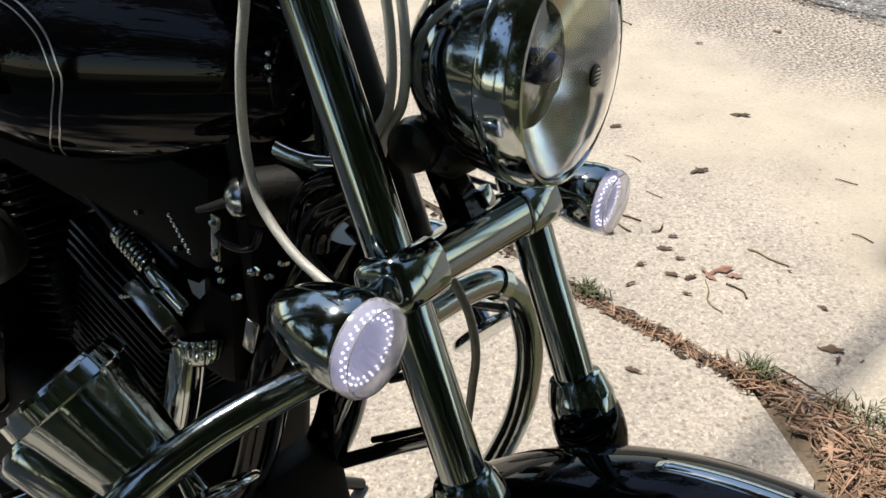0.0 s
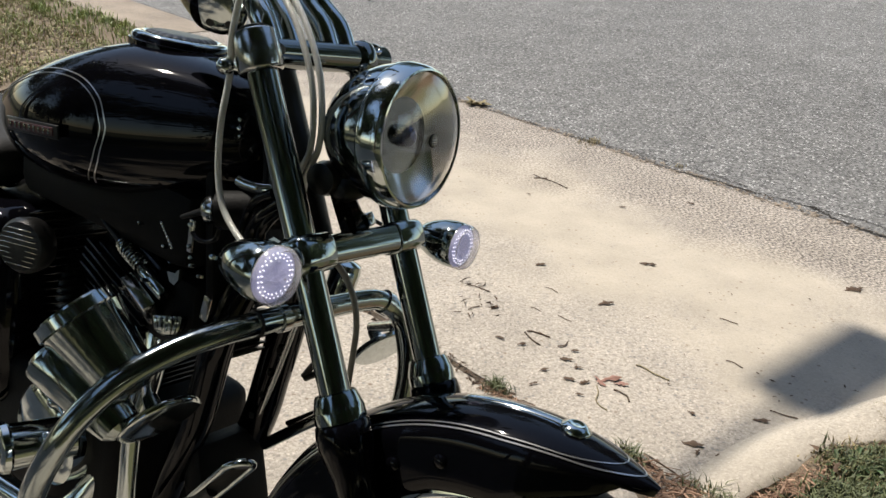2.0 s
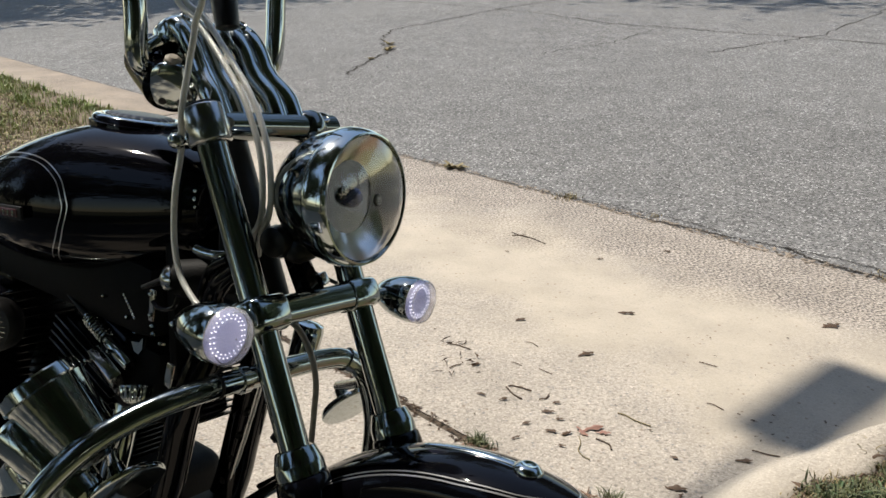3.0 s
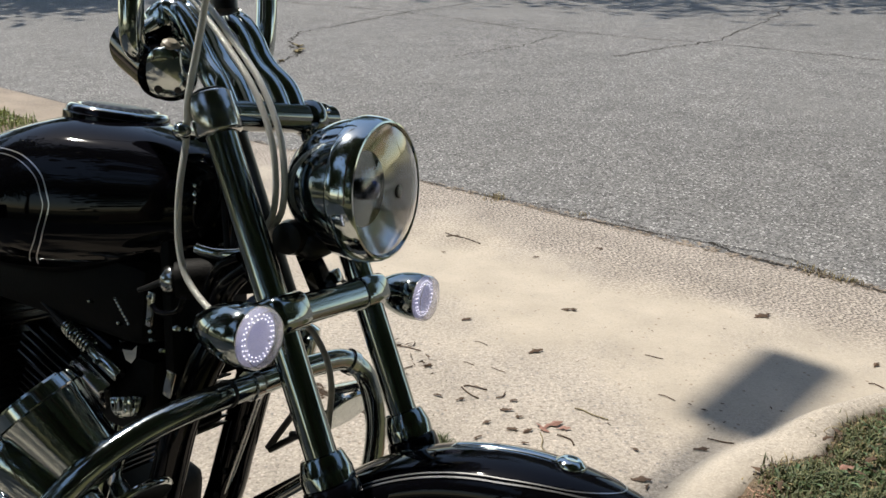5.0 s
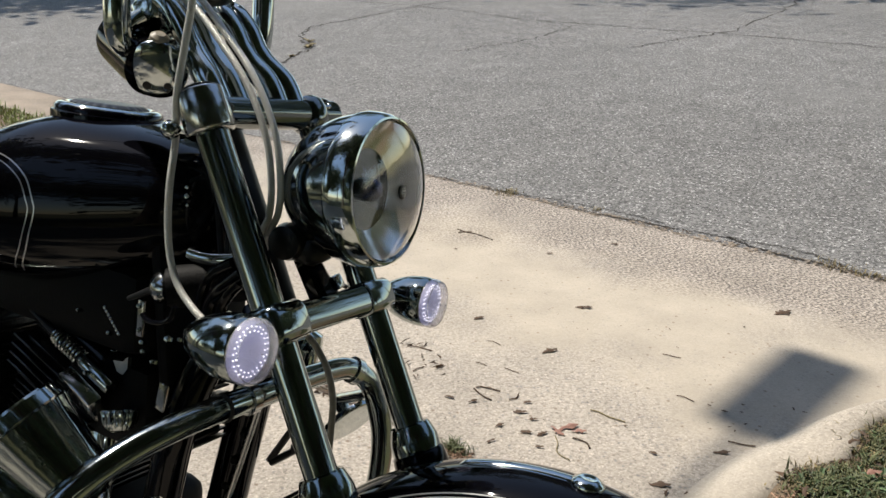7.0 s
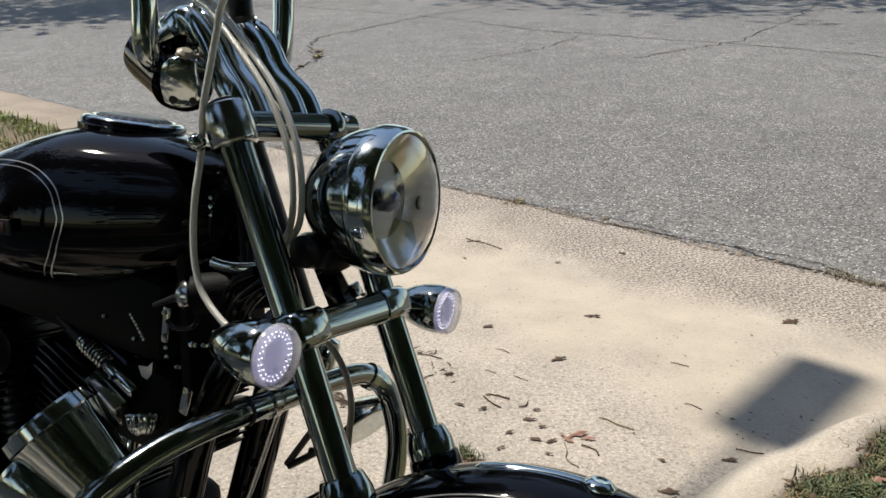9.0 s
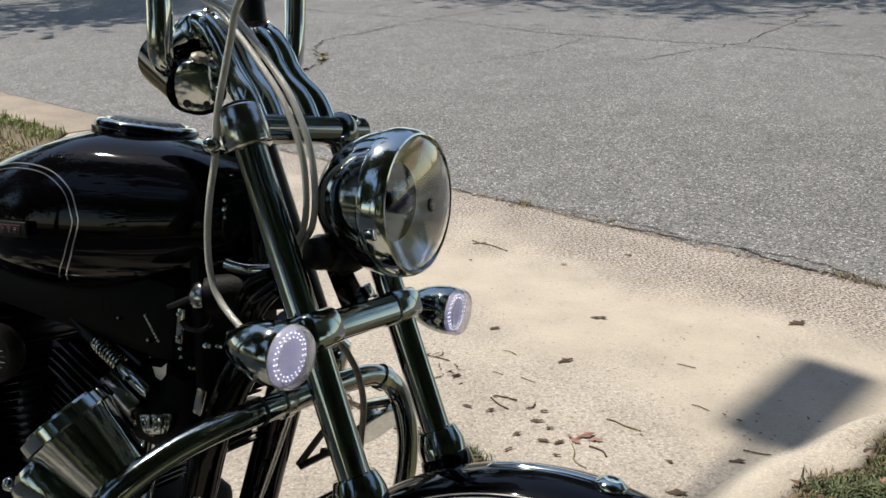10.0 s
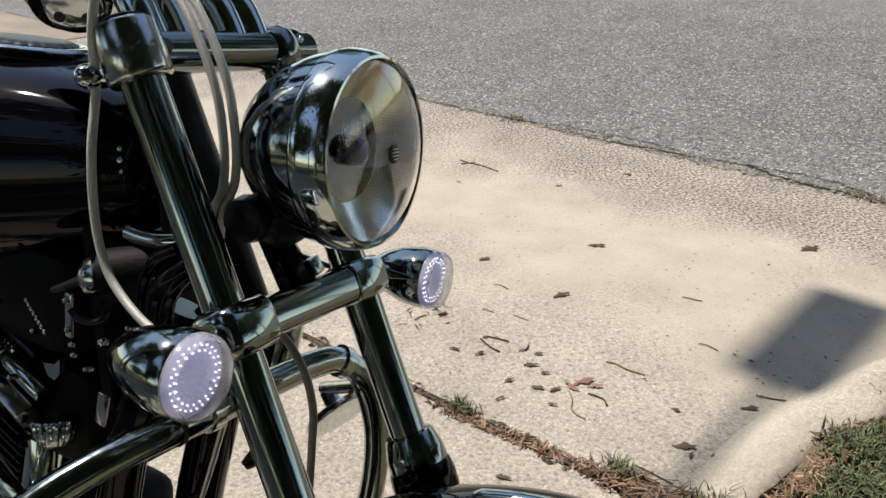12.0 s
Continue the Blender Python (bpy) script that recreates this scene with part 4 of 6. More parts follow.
# engine
engine = part("crankcase", block((0.46, 0.27, 0.25), Matrix.Translation((-0.61, 0, 0.34)), 0.03, segments=3), MATT_BLACK, bike, "black engine crankcase")


def cylinder(x0, lean, count=13):
    ax = Vector((math.sin(lean), 0, math.cos(lean)))
    base = Vector((x0, 0, 0.46))
    core = part("cylinder", tube([base, base + ax * 0.24], 0.066, 28), DARK_ENGINE, bike, "black finned cylinder")
    for k in range(count):
        c = base + ax * (0.02 + 0.0125 * k)
        part("cooling_fin", block((0.165, 0.165, 0.0042), frame_of(c, ax, Vector((1, 0, 0))), 0.0015, segments=1), DARK_ENGINE, core)
    hd = base + ax * 0.215
    hh = part("cylinder_head", block((0.16, 0.18, 0.06), frame_of(hd, ax, Vector((1, 0, 0))), 0.012), DARK_ENGINE, core)
    for k in range(4):
        part("cooling_fin", block((0.178, 0.198, 0.0042), frame_of(hd + ax * (-0.024 + 0.015 * k), ax, Vector((1, 0, 0))), 0.0015, segments=1), DARK_ENGINE, core)
    rb = part("rocker_box", block((0.15, 0.17, 0.05), frame_of(hd + ax * 0.06, ax, Vector((1, 0, 0))), 0.014, segments=3), DARK_ENGINE, core, "black rocker cover")
    for sx in (-0.06, 0.06):
        for sy in (-0.088, 0.0, 0.088):
            part("cover_bolt", lathe([(0, 0.0055), (0.006, 0.0055), (0.008, 0.004), (0.0085, 0.001)], frame_of(hd + ax * 0.078, ax, Vector((1, 0, 0))) @ Vector((sx, sy * 0.7, 0)), ax, 10), CHROME, rb)
    return core


cylinder(-0.54, radians(20))
cylinder(-0.68, radians(-22))
# spark coil, sleeve spring, elbow
S0, S1, S2 = Vector((-0.452, -0.096, 0.733)), Vector((-0.396, -0.0975, 0.7122)), Vector((-0.336, -0.099, 0.690))
axis = S1 - S0
spring = part("throttle_spring", tube([S0 - axis * 1.1, S0, S2], [0.003, 0.0055, 0.006], 12), BLACK_METAL, bike, "chrome spring and sleeve over a rod")
part("sleeve", tube([S1, S1 + (S2 - S1) * 0.06, S1 + (S2 - S1) * 0.1, S2 - (S2 - S1) * 0.05, S2], [0.0095, 0.0102, 0.0112, 0.0112, 0.009], 20), CHROME, spring, "chrome sleeve")
cu, cv = ring_frame(axis)
part("coil_spring", tube([S0 + axis * (k / 108) + (cu * math.cos(k * 2 * math.pi / 12) + cv * math.sin(k * 2 * math.pi / 12)) * (0.0085 + 0.002 * min(1, k / 24)) for k in range(109)], 0.0021, 8), CHROME, spring, "chrome coil spring")
COVER_X, COVER_Y = Vector((0.917, 0.0, -0.40)).normalized(), Vector((-0.12, 0.80, 0.55)).normalized()
COVER_Z = COVER_X.cross(COVER_Y).normalized()
COVER_M = Matrix.Translation((-0.386, -0.104, 0.668)) @ Matrix((COVER_X, COVER_Z.cross(COVER_X), COVER_Z)).transposed().to_4x4()
part("flat_cover", block((0.068, 0.020, 0.048), COVER_M, 0.003), CHROME_DULL, spring, "flat-faced chrome cover")
part("cover_tab", loft(bmesh.new(), [[Vector((x, y, z)) for x, z in ((-0.330, 0.731), (-0.323, 0.718), (-0.312, 0.716), (-0.304, 0.726), (-0.303, 0.743), (-0.312, 0.734))] for y in (-0.104, -0.098)]), CHROME, spring, "bright blade-shaped tab", sharp=20)
part("ribbed_cup", fluted([(-0.012, 0.0225), (-0.010, 0.0238), (-0.006, 0.0235), (0.004, 0.0215), (0.012, 0.017), (0.016, 0.011), (0.017, 0.004)], Vector((-0.316, -0.102, 0.655)), Vector((0.30, -0.22, -0.92)), 64, 20, 0.09), CHROME, spring, "small ribbed chrome cup")
coil = part("ignition_coil", tube([(-0.252, -0.094, 0.842), (-0.246, -0.088, 0.843), (-0.179, 0.006, 0.854)], [0.022, 0.026, 0.026], 26), MATT_BLACK, bike, "black horn body with a chrome end")
part("coil_end", lathe([(0, 0.017), (0.006, 0.019), (0.012, 0.016), (0.016, 0.010), (0.018, 0.003)], Vector((-0.253, -0.096, 0.842)), Vector((-0.5, -0.8, 0)), 22), CHROME_DULL, coil)
# bracket and clip between tank and engine, with bolts added as bright specks
part("coil_bracket", block((0.010, 0.004, 0.046), Matrix.Translation((-0.2725, -0.113, 0.802)) @ Matrix.Rotation(radians(2), 4, "Y"), 0.0012), CHROME_DULL, coil, "bright bracket plate")
part("coil_bracket", tube(spline([(-0.268, -0.115, 0.809), (-0.257, -0.115, 0.803), (-0.238, -0.115, 0.805), (-0.221, -0.115, 0.814), (-0.215, -0.114, 0.830)], 5), 0.0035, 10), BLACK_PAINT, coil, "black bent hook")
part("terminal_rod", tube([(-0.292, -0.116, 0.823), (-0.276, -0.113, 0.831), (-0.254, -0.104, 0.843)], [0.003, 0.004, 0.0055], 12), BLACK_METAL, coil)
part("bead_chain", tube([Vector((-0.337, -0.115, 0.803)) + Vector((0.030, 0, -0.031)) * (k / 40) for k in range(41)], [0.0012 + 0.0011 * abs(math.sin(k * math.pi / 5)) for k in range(41)], 8), CHROME_DULL, coil, "short bead chain")
for x, y, z, r in ((-0.2725, -0.116, 0.818, 0.0036), (-0.2715, -0.116, 0.788, 0.0034), (-0.266, -0.116, 0.774, 0.0038), (-0.264, -0.116, 0.763, 0.0036), (-0.223, -0.116, 0.789, 0.0046), (-0.203, -0.116, 0.793, 0.0030), (-0.325, -0.116, 0.771, 0.0034), (-0.383, -0.116, 0.787, 0.0028),
                   (-0.258, -0.062, 0.961, 0.0034), (-0.258, -0.062, 0.950, 0.0040), (-0.256, -0.062, 0.939, 0.0030)):
    part("bracket_bolt", lathe([(-0.006, r), (0.0, r), (0.0025, r * 0.8), (0.0035, r * 0.25)], Vector((x, y, z)), Vector((0.25, -0.9, 0.35)), 6), CHROME, coil)
part("neck_hose", tube(spline([(-0.155, -0.085, 0.891), (-0.172, -0.085, 0.882), (-0.187, -0.085, 0.871), (-0.199, -0.085, 0.854), (-0.204, -0.085, 0.833), (-0.199, -0.085, 0.814)], 5), 0.0070, 12), BLACK_PAINT, bike, "glossy black hose")
part("neck_hose", tube(spline([(-0.140, -0.085, 0.882), (-0.164, -0.085, 0.863), (-0.178, -0.085, 0.848), (-0.186, -0.085, 0.835), (-0.190, -0.085, 0.816)], 5), 0.0095, 12), BLACK_PAINT, bike, "glossy black hose")
part("neck_hose", tube(spline([(-0.143, -0.085, 0.871), (-0.158, -0.085, 0.855), (-0.169, -0.085, 0.838), (-0.173, -0.085, 0.820)], 5), 0.0075, 12), BLACK_PAINT, bike, "glossy black hose")
# a few more bolts set in as glints on the dark engine
for p in ((-0.422, -0.118, 0.676), (-0.365, -0.118, 0.708), (-0.184, -0.118, 0.815), (-0.244, -0.118, 0.755)):
    part("engine_bolt", lathe([(-0.008, 0.0030), (0, 0.0032), (0.002, 0.0026), (0.003, 0.001)], Vector(p), Vector((0.2, -1, 0.35)), 6), CHROME, engine)
part("bracket_tab", block((0.014, 0.004, 0.036), Matrix.Translation((-0.245, -0.100, 0.705)) @ Matrix.Rotation(radians(12), 4, "Y"), 0.001), CHROME_DULL, engine)
# plain black blocks added to keep the gaps below the tank dark
part("underside_filler", block((0.46, 0.2, 0.12), Matrix.Translation((-0.53, 0, 0.79)), 0.03), MATT_BLACK, bike)
part("front_filler", block((0.02, 0.15, 0.22), Matrix.Translation((-0.285, 0.0, 0.79)) @ Matrix.Rotation(radians(-8), 4, "Y"), 0.008), MATT_BLACK, bike)
part("side_filler", block((0.16, 0.13, 0.12), Matrix.Translation((-0.37, -0.02, 0.66)), 0.02), MATT_BLACK, bike)
part("regulator", block((0.03, 0.085, 0.09), Matrix.Translation((-0.292, -0.012, 0.648)) @ Matrix.Rotation(radians(-16), 4, "Y"), 0.006), MATT_BLACK, bike)
for k in range(8):
    part("regulator_fin", block((0.022, 0.085, 0.003), Matrix.Translation((-0.268, -0.012, 0.606 + 0.0105 * k)) @ Matrix.Rotation(radians(-16), 4, "Y"), 0.0008, segments=1), BLACK_METAL, bike)

# ribbed chrome horn cover beside the guard
C0, C1 = Vector((-0.284, -0.260, 0.715)), Vector((-0.205, -0.226, 0.632))
cd = (C1 - C0)


horn = part("horn_cover", fluted([(0.0, 0.046), (0.012, 0.0525), (0.016, 0.0535), (0.03, 0.050), (0.07, 0.044), (0.125, 0.036), (0.13, 0.028)], C0 - cd.normalized() * 0.012, cd, 72, 14, 0.012), CHROME_PITTED, bike, "ribbed tapered chrome horn cover", sharp=25)
part("cover_rim", lathe([(-0.008, 0.05), (-0.008, 0.0555), (0.006, 0.0565), (0.008, 0.053)], C0, cd, 48, caps=False), CHROME, horn)
part("lower_shield", fluted([(0.0, 0.036), (0.006, 0.042), (0.012, 0.0435), (0.05, 0.040), (0.10, 0.033), (0.13, 0.027), (0.138, 0.018)], C0 + Vector((-0.035, -0.012, -0.058)), cd + Vector((0.02, 0, 0.01)), 48, 6, 0.008), CHROME_PITTED, horn, "lower chrome shield", sharp=25)
part("ball_bolt", lathe([(-0.006, 0.004), (0.0, 0.0065), (0.004, 0.0085), (0.010, 0.0098), (0.016, 0.0085), (0.0195, 0.004), (0.020, 0.0005)], Vector((-0.238, -0.232, 0.676)), Vector((-0.35, -0.6, 0.5)), 20), CHROME, guard)
part("clamp_plate", tube(spline([(-0.236, -0.230, 0.676), (-0.222, -0.236, 0.672), (-0.205, -0.240, 0.668), (-0.195, -0.235, 0.655)], 4), 0.008, 12), CHROME_DULL, guard)
for i in (44, 61):
    gp = spline(GUARD, 6)
    part("guard_clamp", lathe([(-0.007, 0.016), (-0.006, 0.0195), (0.006, 0.0195), (0.007, 0.016)], gp[i], gp[i + 1] - gp[i], 24), CHROME_DULL, guard)
part("cable_tie", lathe([(-0.002, 0.0165), (-0.002, 0.018), (0.002, 0.018), (0.002, 0.0165)], spline(GUARD, 6)[41], Vector((0, 1, 0)), 20), RUBBER, guard)


# round mirror-faced foot plates under the guard
def foot_plate(c, n, r, arm):
    n = Vector(n).normalized()
    p = part("highway_peg", lathe([(-0.034, 0.010), (-0.014, 0.012), (-0.008, r * 0.82), (-0.005, r * 0.97), (-0.002, r), (0.002, r), (0.0035, r * 0.97), (0.004, r * 0.9), (0.003, 0.002)], Vector(c), n, 40), CHROME, bike, "chrome highway peg with a round plate")
    part("peg_arm", tube([Vector(c) - n * 0.04, Vector(arm)], 0.009, 12), CHROME_DULL, p)
    return p


foot_plate((-0.202, -0.192, 0.585), (0.79, -0.03, -0.61), 0.055, (-0.19, -0.225, 0.67))
foot_plate((-0.166, 0.197, 0.604), (0.80, -0.16, -0.58), 0.048, (-0.125, 0.178, 0.665))
part("horn_can", lathe([(-0.045, 0.014), (-0.042, 0.021), (-0.03, 0.0235), (0.02, 0.0245), (0.03, 0.022), (0.034, 0.012), (0.035, 0.003)], Vector((-0.222, 0.142, 0.712)), Vector((0.1, 0.15, 1)), 28), CHROME, bike, "small chrome can behind the clamp bar")
part("peg_tube", tube([(-0.246, -0.200, 0.555), (-0.248, -0.200, 0.52), (-0.249, -0.200, 0.44), (-0.252, -0.20, 0.36)], 0.0125, 18), CHROME, bike, "chrome control arm")

# forward controls
peg = part("foot_peg", lathe([(0.0, 0.03), (0.004, 0.036), (0.012, 0.037), (0.016, 0.033), (0.02, 0.033), (0.1, 0.030), (0.105, 0.02)], Vector((-0.43, -0.285, 0.462)), Vector((0.25, 1, 0.0)), 32), CHROME, bike, "round chrome foot peg")
for r in (0.012, 0.022):
    part("peg_ring", lathe([(-0.002, r), (-0.0025, r + 0.003), (0.001, r + 0.004), (0.002, r)], Vector((-0.43, -0.285, 0.462)), Vector((0.25, 1, 0.0)), 28, caps=False), CHROME_DULL, peg)
part("control_arm", tube(spline([(-0.43, -0.2, 0.47), (-0.38, -0.19, 0.50), (-0.33, -0.2, 0.53), (-0.31, -0.22, 0.56)], 4), 0.011, 14), CHROME, bike)
part("linkage_rod", tube([(-0.47, -0.21, 0.555), (-0.35, -0.225, 0.52)], 0.005, 10), CHROME, bike)
for p in ((-0.35, -0.225, 0.52), (-0.40, -0.22, 0.53), (-0.47, -0.21, 0.555), (-0.385, -0.235, 0.485)):
    b = bmesh.new()
    bmesh.ops.create_icosphere(b, subdivisions=2, radius=0.011)
    part("linkage_joint", b, CHROME, bike, m=Matrix.Translation(p))
LONG, ACROSS, TIP = Vector((-0.62, 0.0, -0.78)), Vector((0.68, 0.72, 0.12)).normalized(), Vector((-0.158, -0.09, 0.497))
loop = [TIP + ACROSS * 0.019 * math.cos(a) - LONG * 0.017 * math.sin(a) for a in (math.pi * k / 12 for k in range(13))]
loop = [loop[0] + LONG * 0.11, loop[0] + LONG * 0.05] + loop + [loop[-1] + LONG * 0.05, loop[-1] + LONG * 0.11]
pedal = part("brake_pedal", tube(loop, 0.0055, 10), CHROME, bike, "long chrome-rimmed brake pedal")
part("pedal_pad", block((0.030, 0.010, 0.12), Matrix.Translation(TIP + LONG * 0.058) @ Matrix((ACROSS, ACROSS.cross(LONG), LONG)).transposed().to_4x4(), 0.004), RUBBER, pedal)
part("pedal_arm", tube([(-0.20, -0.095, 0.44), (-0.26, -0.11, 0.38), (-0.34, -0.13, 0.33)], 0.010, 12), BLACK_METAL, pedal)
part("cross_tube", tube([(-0.263, 0.060, 0.428), (-0.194, 0.060, 0.492), (-0.129, 0.060, 0.550)], 0.0095, 16), CHROME_DIMMEST, bike, "dark chrome cross tube")
part("cross_rod", tube([(-0.224, 0.065, 0.483), (-0.134, 0.065, 0.557)], 0.0045, 10), BLACK_PAINT, bike)
part("lower_mount", block((0.05, 0.13, 0.17), Matrix.Translation((-0.275, 0.0, 0.372)) @ Matrix.Rotation(radians(-18), 4, "Y"), 0.012), MATT_BLACK, bike, "black engine mount")
brk = part("side_bracket", tube([(-0.190, 0.10, 0.625), (-0.236, 0.10, 0.551), (-0.232, 0.10, 0.549), (-0.180, 0.10, 0.590)], 0.0055, 8), BLACK_METAL, bike, "black bent bracket")
part("bracket_bolt", lathe([(-0.008, 0.007), (0.008, 0.007)], Vector((-0.186, 0.10, 0.587)), Vector((1, 0.2, 0.3)), 8), BLACK_METAL, brk)
for k in range(7):
    t = k / 6
    part("tube_clip", block((0.008, 0.012, 0.010), Matrix.Translation((-0.214 - 0.085 * t, 0.034, 0.66 - 0.26 * t)), 0.002), RUBBER, bike)
part("oil_line", tube(spline([(-0.19, 0.025, 0.70), (-0.225, 0.035, 0.60), (-0.265, 0.04, 0.48), (-0.30, 0.045, 0.36)], 5), 0.005, 10), CHROME_DULL, bike)
# right side of the engine: ribbed cover, cam cover, exhaust
aircl = part("breather_cover", lathe([(0, 0.03), (0.01, 0.04), (0.03, 0.042), (0.04, 0.036), (0.045, 0.01)], Vector((-0.56, -0.165, 0.708)), Vector((0.4, -0.9, 0.1)), 32), BLACK_METAL, bike, "black ribbed round cover")
for k in range(8):
    part("cover_rib", block((0.0018, 0.068 - 0.007 * abs(k - 3.5), 0.0018), frame_of(Vector((-0.56, -0.165, 0.708)) + Vector((0.4, -0.9, 0.1)).normalized() * 0.044 + Vector((0, 0, 0.0078 * (k - 3.5))), Vector((0.4, -0.9, 0.1)), Vector((0, 0, 1))), 0.0008, segments=1), CHROME_DULL, aircl)
part("cam_cover", lathe([(0, 0.085), (0.03, 0.082), (0.038, 0.07), (0.04, 0.01)], Vector((-0.52, -0.135, 0.40)), Vector((0, -1, 0)), 32), CHROME, bike, "chrome cam cover")
part("exhaust_pipe", tube(spline([(-0.42, -0.04, 0.66), (-0.40, -0.06, 0.58), (-0.41, -0.08, 0.46), (-0.44, -0.12, 0.34), (-0.55, -0.17, 0.26), (-1.1, -0.19, 0.25)], 6), 0.021, 18), CHROME, bike, "chrome exhaust pipe")
part("side_cover", block((0.34, 0.30, 0.36), Matrix.Translation((-0.86, -0.02, 0.53)), 0.05, segments=3), BLACK_PAINT, bike, "black side cover")
part("seat", block((0.5, 0.26, 0.09), Matrix.Translation((-1.05, 0, 0.76)), 0.04, segments=3), RUBBER, bike, "black saddle")
part("rear_fender", ring_sweep(Vector((-1.35, 0, 0.32)), 0.37, [(-0.06, -0.09), (-0.02, -0.088), (0.0, -0.06), (0.01, 0.0), (0.0, 0.06), (-0.02, 0.088), (-0.06, 0.09), (-0.062, 0.086), (-0.022, 0.084), (-0.004, 0.056), (0.005, 0.0), (-0.004, -0.056), (-0.022, -0.084), (-0.062, -0.086)], 36, radians(0), radians(170)), BLACK_PAINT, bike)
part("rear_tyre", ring_sweep(Vector((-1.35, 0, 0.32)), 0.32, [(-0.09, -0.05), (-0.05, -0.072), (-0.02, -0.066), (-0.002, -0.03), (0.0, 0.0), (-0.002, 0.03), (-0.02, 0.066), (-0.05, 0.072), (-0.09, 0.05)], 56), RUBBER, bike)
part("rear_rim", ring_sweep(Vector((-1.35, 0, 0.32)), 0.235, [(0.0, -0.05), (-0.012, -0.05), (-0.03, 0.0), (-0.012, 0.05), (0.0, 0.05)], 48), CHROME, bike)
part("side_stand", tube([(-0.5, 0.13, 0.2), (-0.46, 0.33, 0.06)], 0.011, 12), BLACK_METAL, bike, "black side stand")

# ---- street lamp over the driveway ----
LAMP_H = 6.6
drop_at = Vector((1.40, 1.775, 0.0))
lamp_head = drop_at + SUN_DIR * (LAMP_H / SUN_DIR.z)
arm_dir = Vector((-0.757, -0.653, 0))
foot = lamp_head + arm_dir * 3.4
lamp = thing("street_lamp", "tall galvanised street lamp with a long arm", "street lamp", Matrix.Translation((foot.x, foot.y, -0.03)))
part("pole", tube([(0, 0, 0), (0, 0, 3), (0, 0, LAMP_H + 0.2)], [0.09, 0.07, 0.05], 18), POLE_METAL, lamp)
part("base_plate", block((0.3, 0.3, 0.03), Matrix.Translation((0, 0, 0.015)), 0.006), POLE_METAL, lamp)
tip = Vector((lamp_head.x - foot.x, lamp_head.y - foot.y, LAMP_H + 0.03))
part("arm", tube(spline([(0, 0, LAMP_H - 0.15), (tip * 0.2).to_2d().to_3d() + Vector((0, 0, LAMP_H + 0.02)), (tip * 0.6).to_2d().to_3d() + Vector((0, 0, LAMP_H + 0.05)), tip - Vector((0, 0, 0.0)) - tip.to_2d().to_3d() * 0.08], 5), 0.025, 14), POLE_METAL, lamp)
HEADM = Matrix.Translation(tip) @ Matrix.Rotation(math.atan2(-arm_dir.y, -arm_dir.x), 4, "Z")
part("lamp_housing", block((0.66, 0.235, 0.12), HEADM, 0.03, segments=3), POLE_METAL, lamp, "grey lamp housing")
part("lamp_glass", block((0.4, 0.16, 0.03), HEADM @ Matrix.Translation((0.08, 0, -0.07)), 0.012), LENS, lamp)

# ---- trees round the yard and across the street ----
def tree(x, y, z, height, spread, seed, leaves=7000, lean=(0, 0), mid=0.62):
    rng = random.Random(seed)
    t = thing("tree", "broad leafy street tree with dark green crown", "tree", Matrix.Translation((x, y, z)), group="trees round the street")
    crown_at = Vector((lean[0], lean[1], height * mid))
    trunk = tube(spline([(0, 0, 0), (0.05, 0.03, height * 0.18), crown_at * 0.5 + Vector((0, 0, height * 0.05)), crown_at + Vector((0, 0, height * 0.15))], 4), [0.26 - 0.016 * i for i in range(13)], 12)
    part("trunk", trunk, BARK, t)
    limbs = bmesh.new()
    centres = []
    for k in range(16):
        a, up = rng.uniform(0, 6.283), rng.uniform(-0.25, 0.8)
        end = crown_at + Vector((math.cos(a) * spread * rng.uniform(0.45, 0.9), math.sin(a) * spread * rng.uniform(0.45, 0.9), up * height * 0.34))
        start = crown_at * rng.uniform(0.55, 1.0)
        tube(spline([start, (start + end) / 2 + Vector((0, 0, 0.4)), end], 3), [0.09 - 0.011 * i for i in range(7)], 6, limbs)
        centres.append(end)
    part("limbs", limbs, BARK, t)
    verts, faces = [], []
    for i in range(leaves):
        c = centres[rng.randrange(len(centres))]
        d = Vector((rng.gauss(0, 1), rng.gauss(0, 1), rng.gauss(0, 0.75)))
        p = c + d * spread * 0.2
        u = Vector((rng.gauss(0, 1), rng.gauss(0, 1), rng.gauss(0, 0.6))).normalized()
        v = u.cross(Vector((rng.gauss(0, 1), rng.gauss(0, 1), rng.gauss(0, 1)))).normalized()
        s = rng.uniform(0.10, 0.2)
        b = len(verts)
        verts += [p - u * s, p + v * s * 0.55, p + u * s, p - v * s * 0.55]
        faces.append((b, b + 1, b + 2, b + 3))
    me = bpy.data.meshes.new("crown")
    me.from_pydata(verts, [], faces)
    me.materials.append(LEAVES)
    crown = part("crown", me, LEAVES, t)
    crown["kind"] = "stuff"
    return t


def at_en(e, n):
    p = en(e, n)
    return p.x, p.y, level(n) - 0.08


for e, n, h, s, lean in ((-20, 18.2, 11, 5.0, (-0.6, -1.0)), (-12.5, 18.0, 12, 5.0, (-0.9, -1.2)), (-5.0, 20.2, 12, 5.2, (-1.0, -1.0)), (3.0, 20.4, 11, 5.0, (-0.9, -1.0)), (11.5, 20.5, 12, 5.5, (-0.8, -1.0))):
    tree(*at_en(e, n), h, s, int(100 + e), 13000, lean)
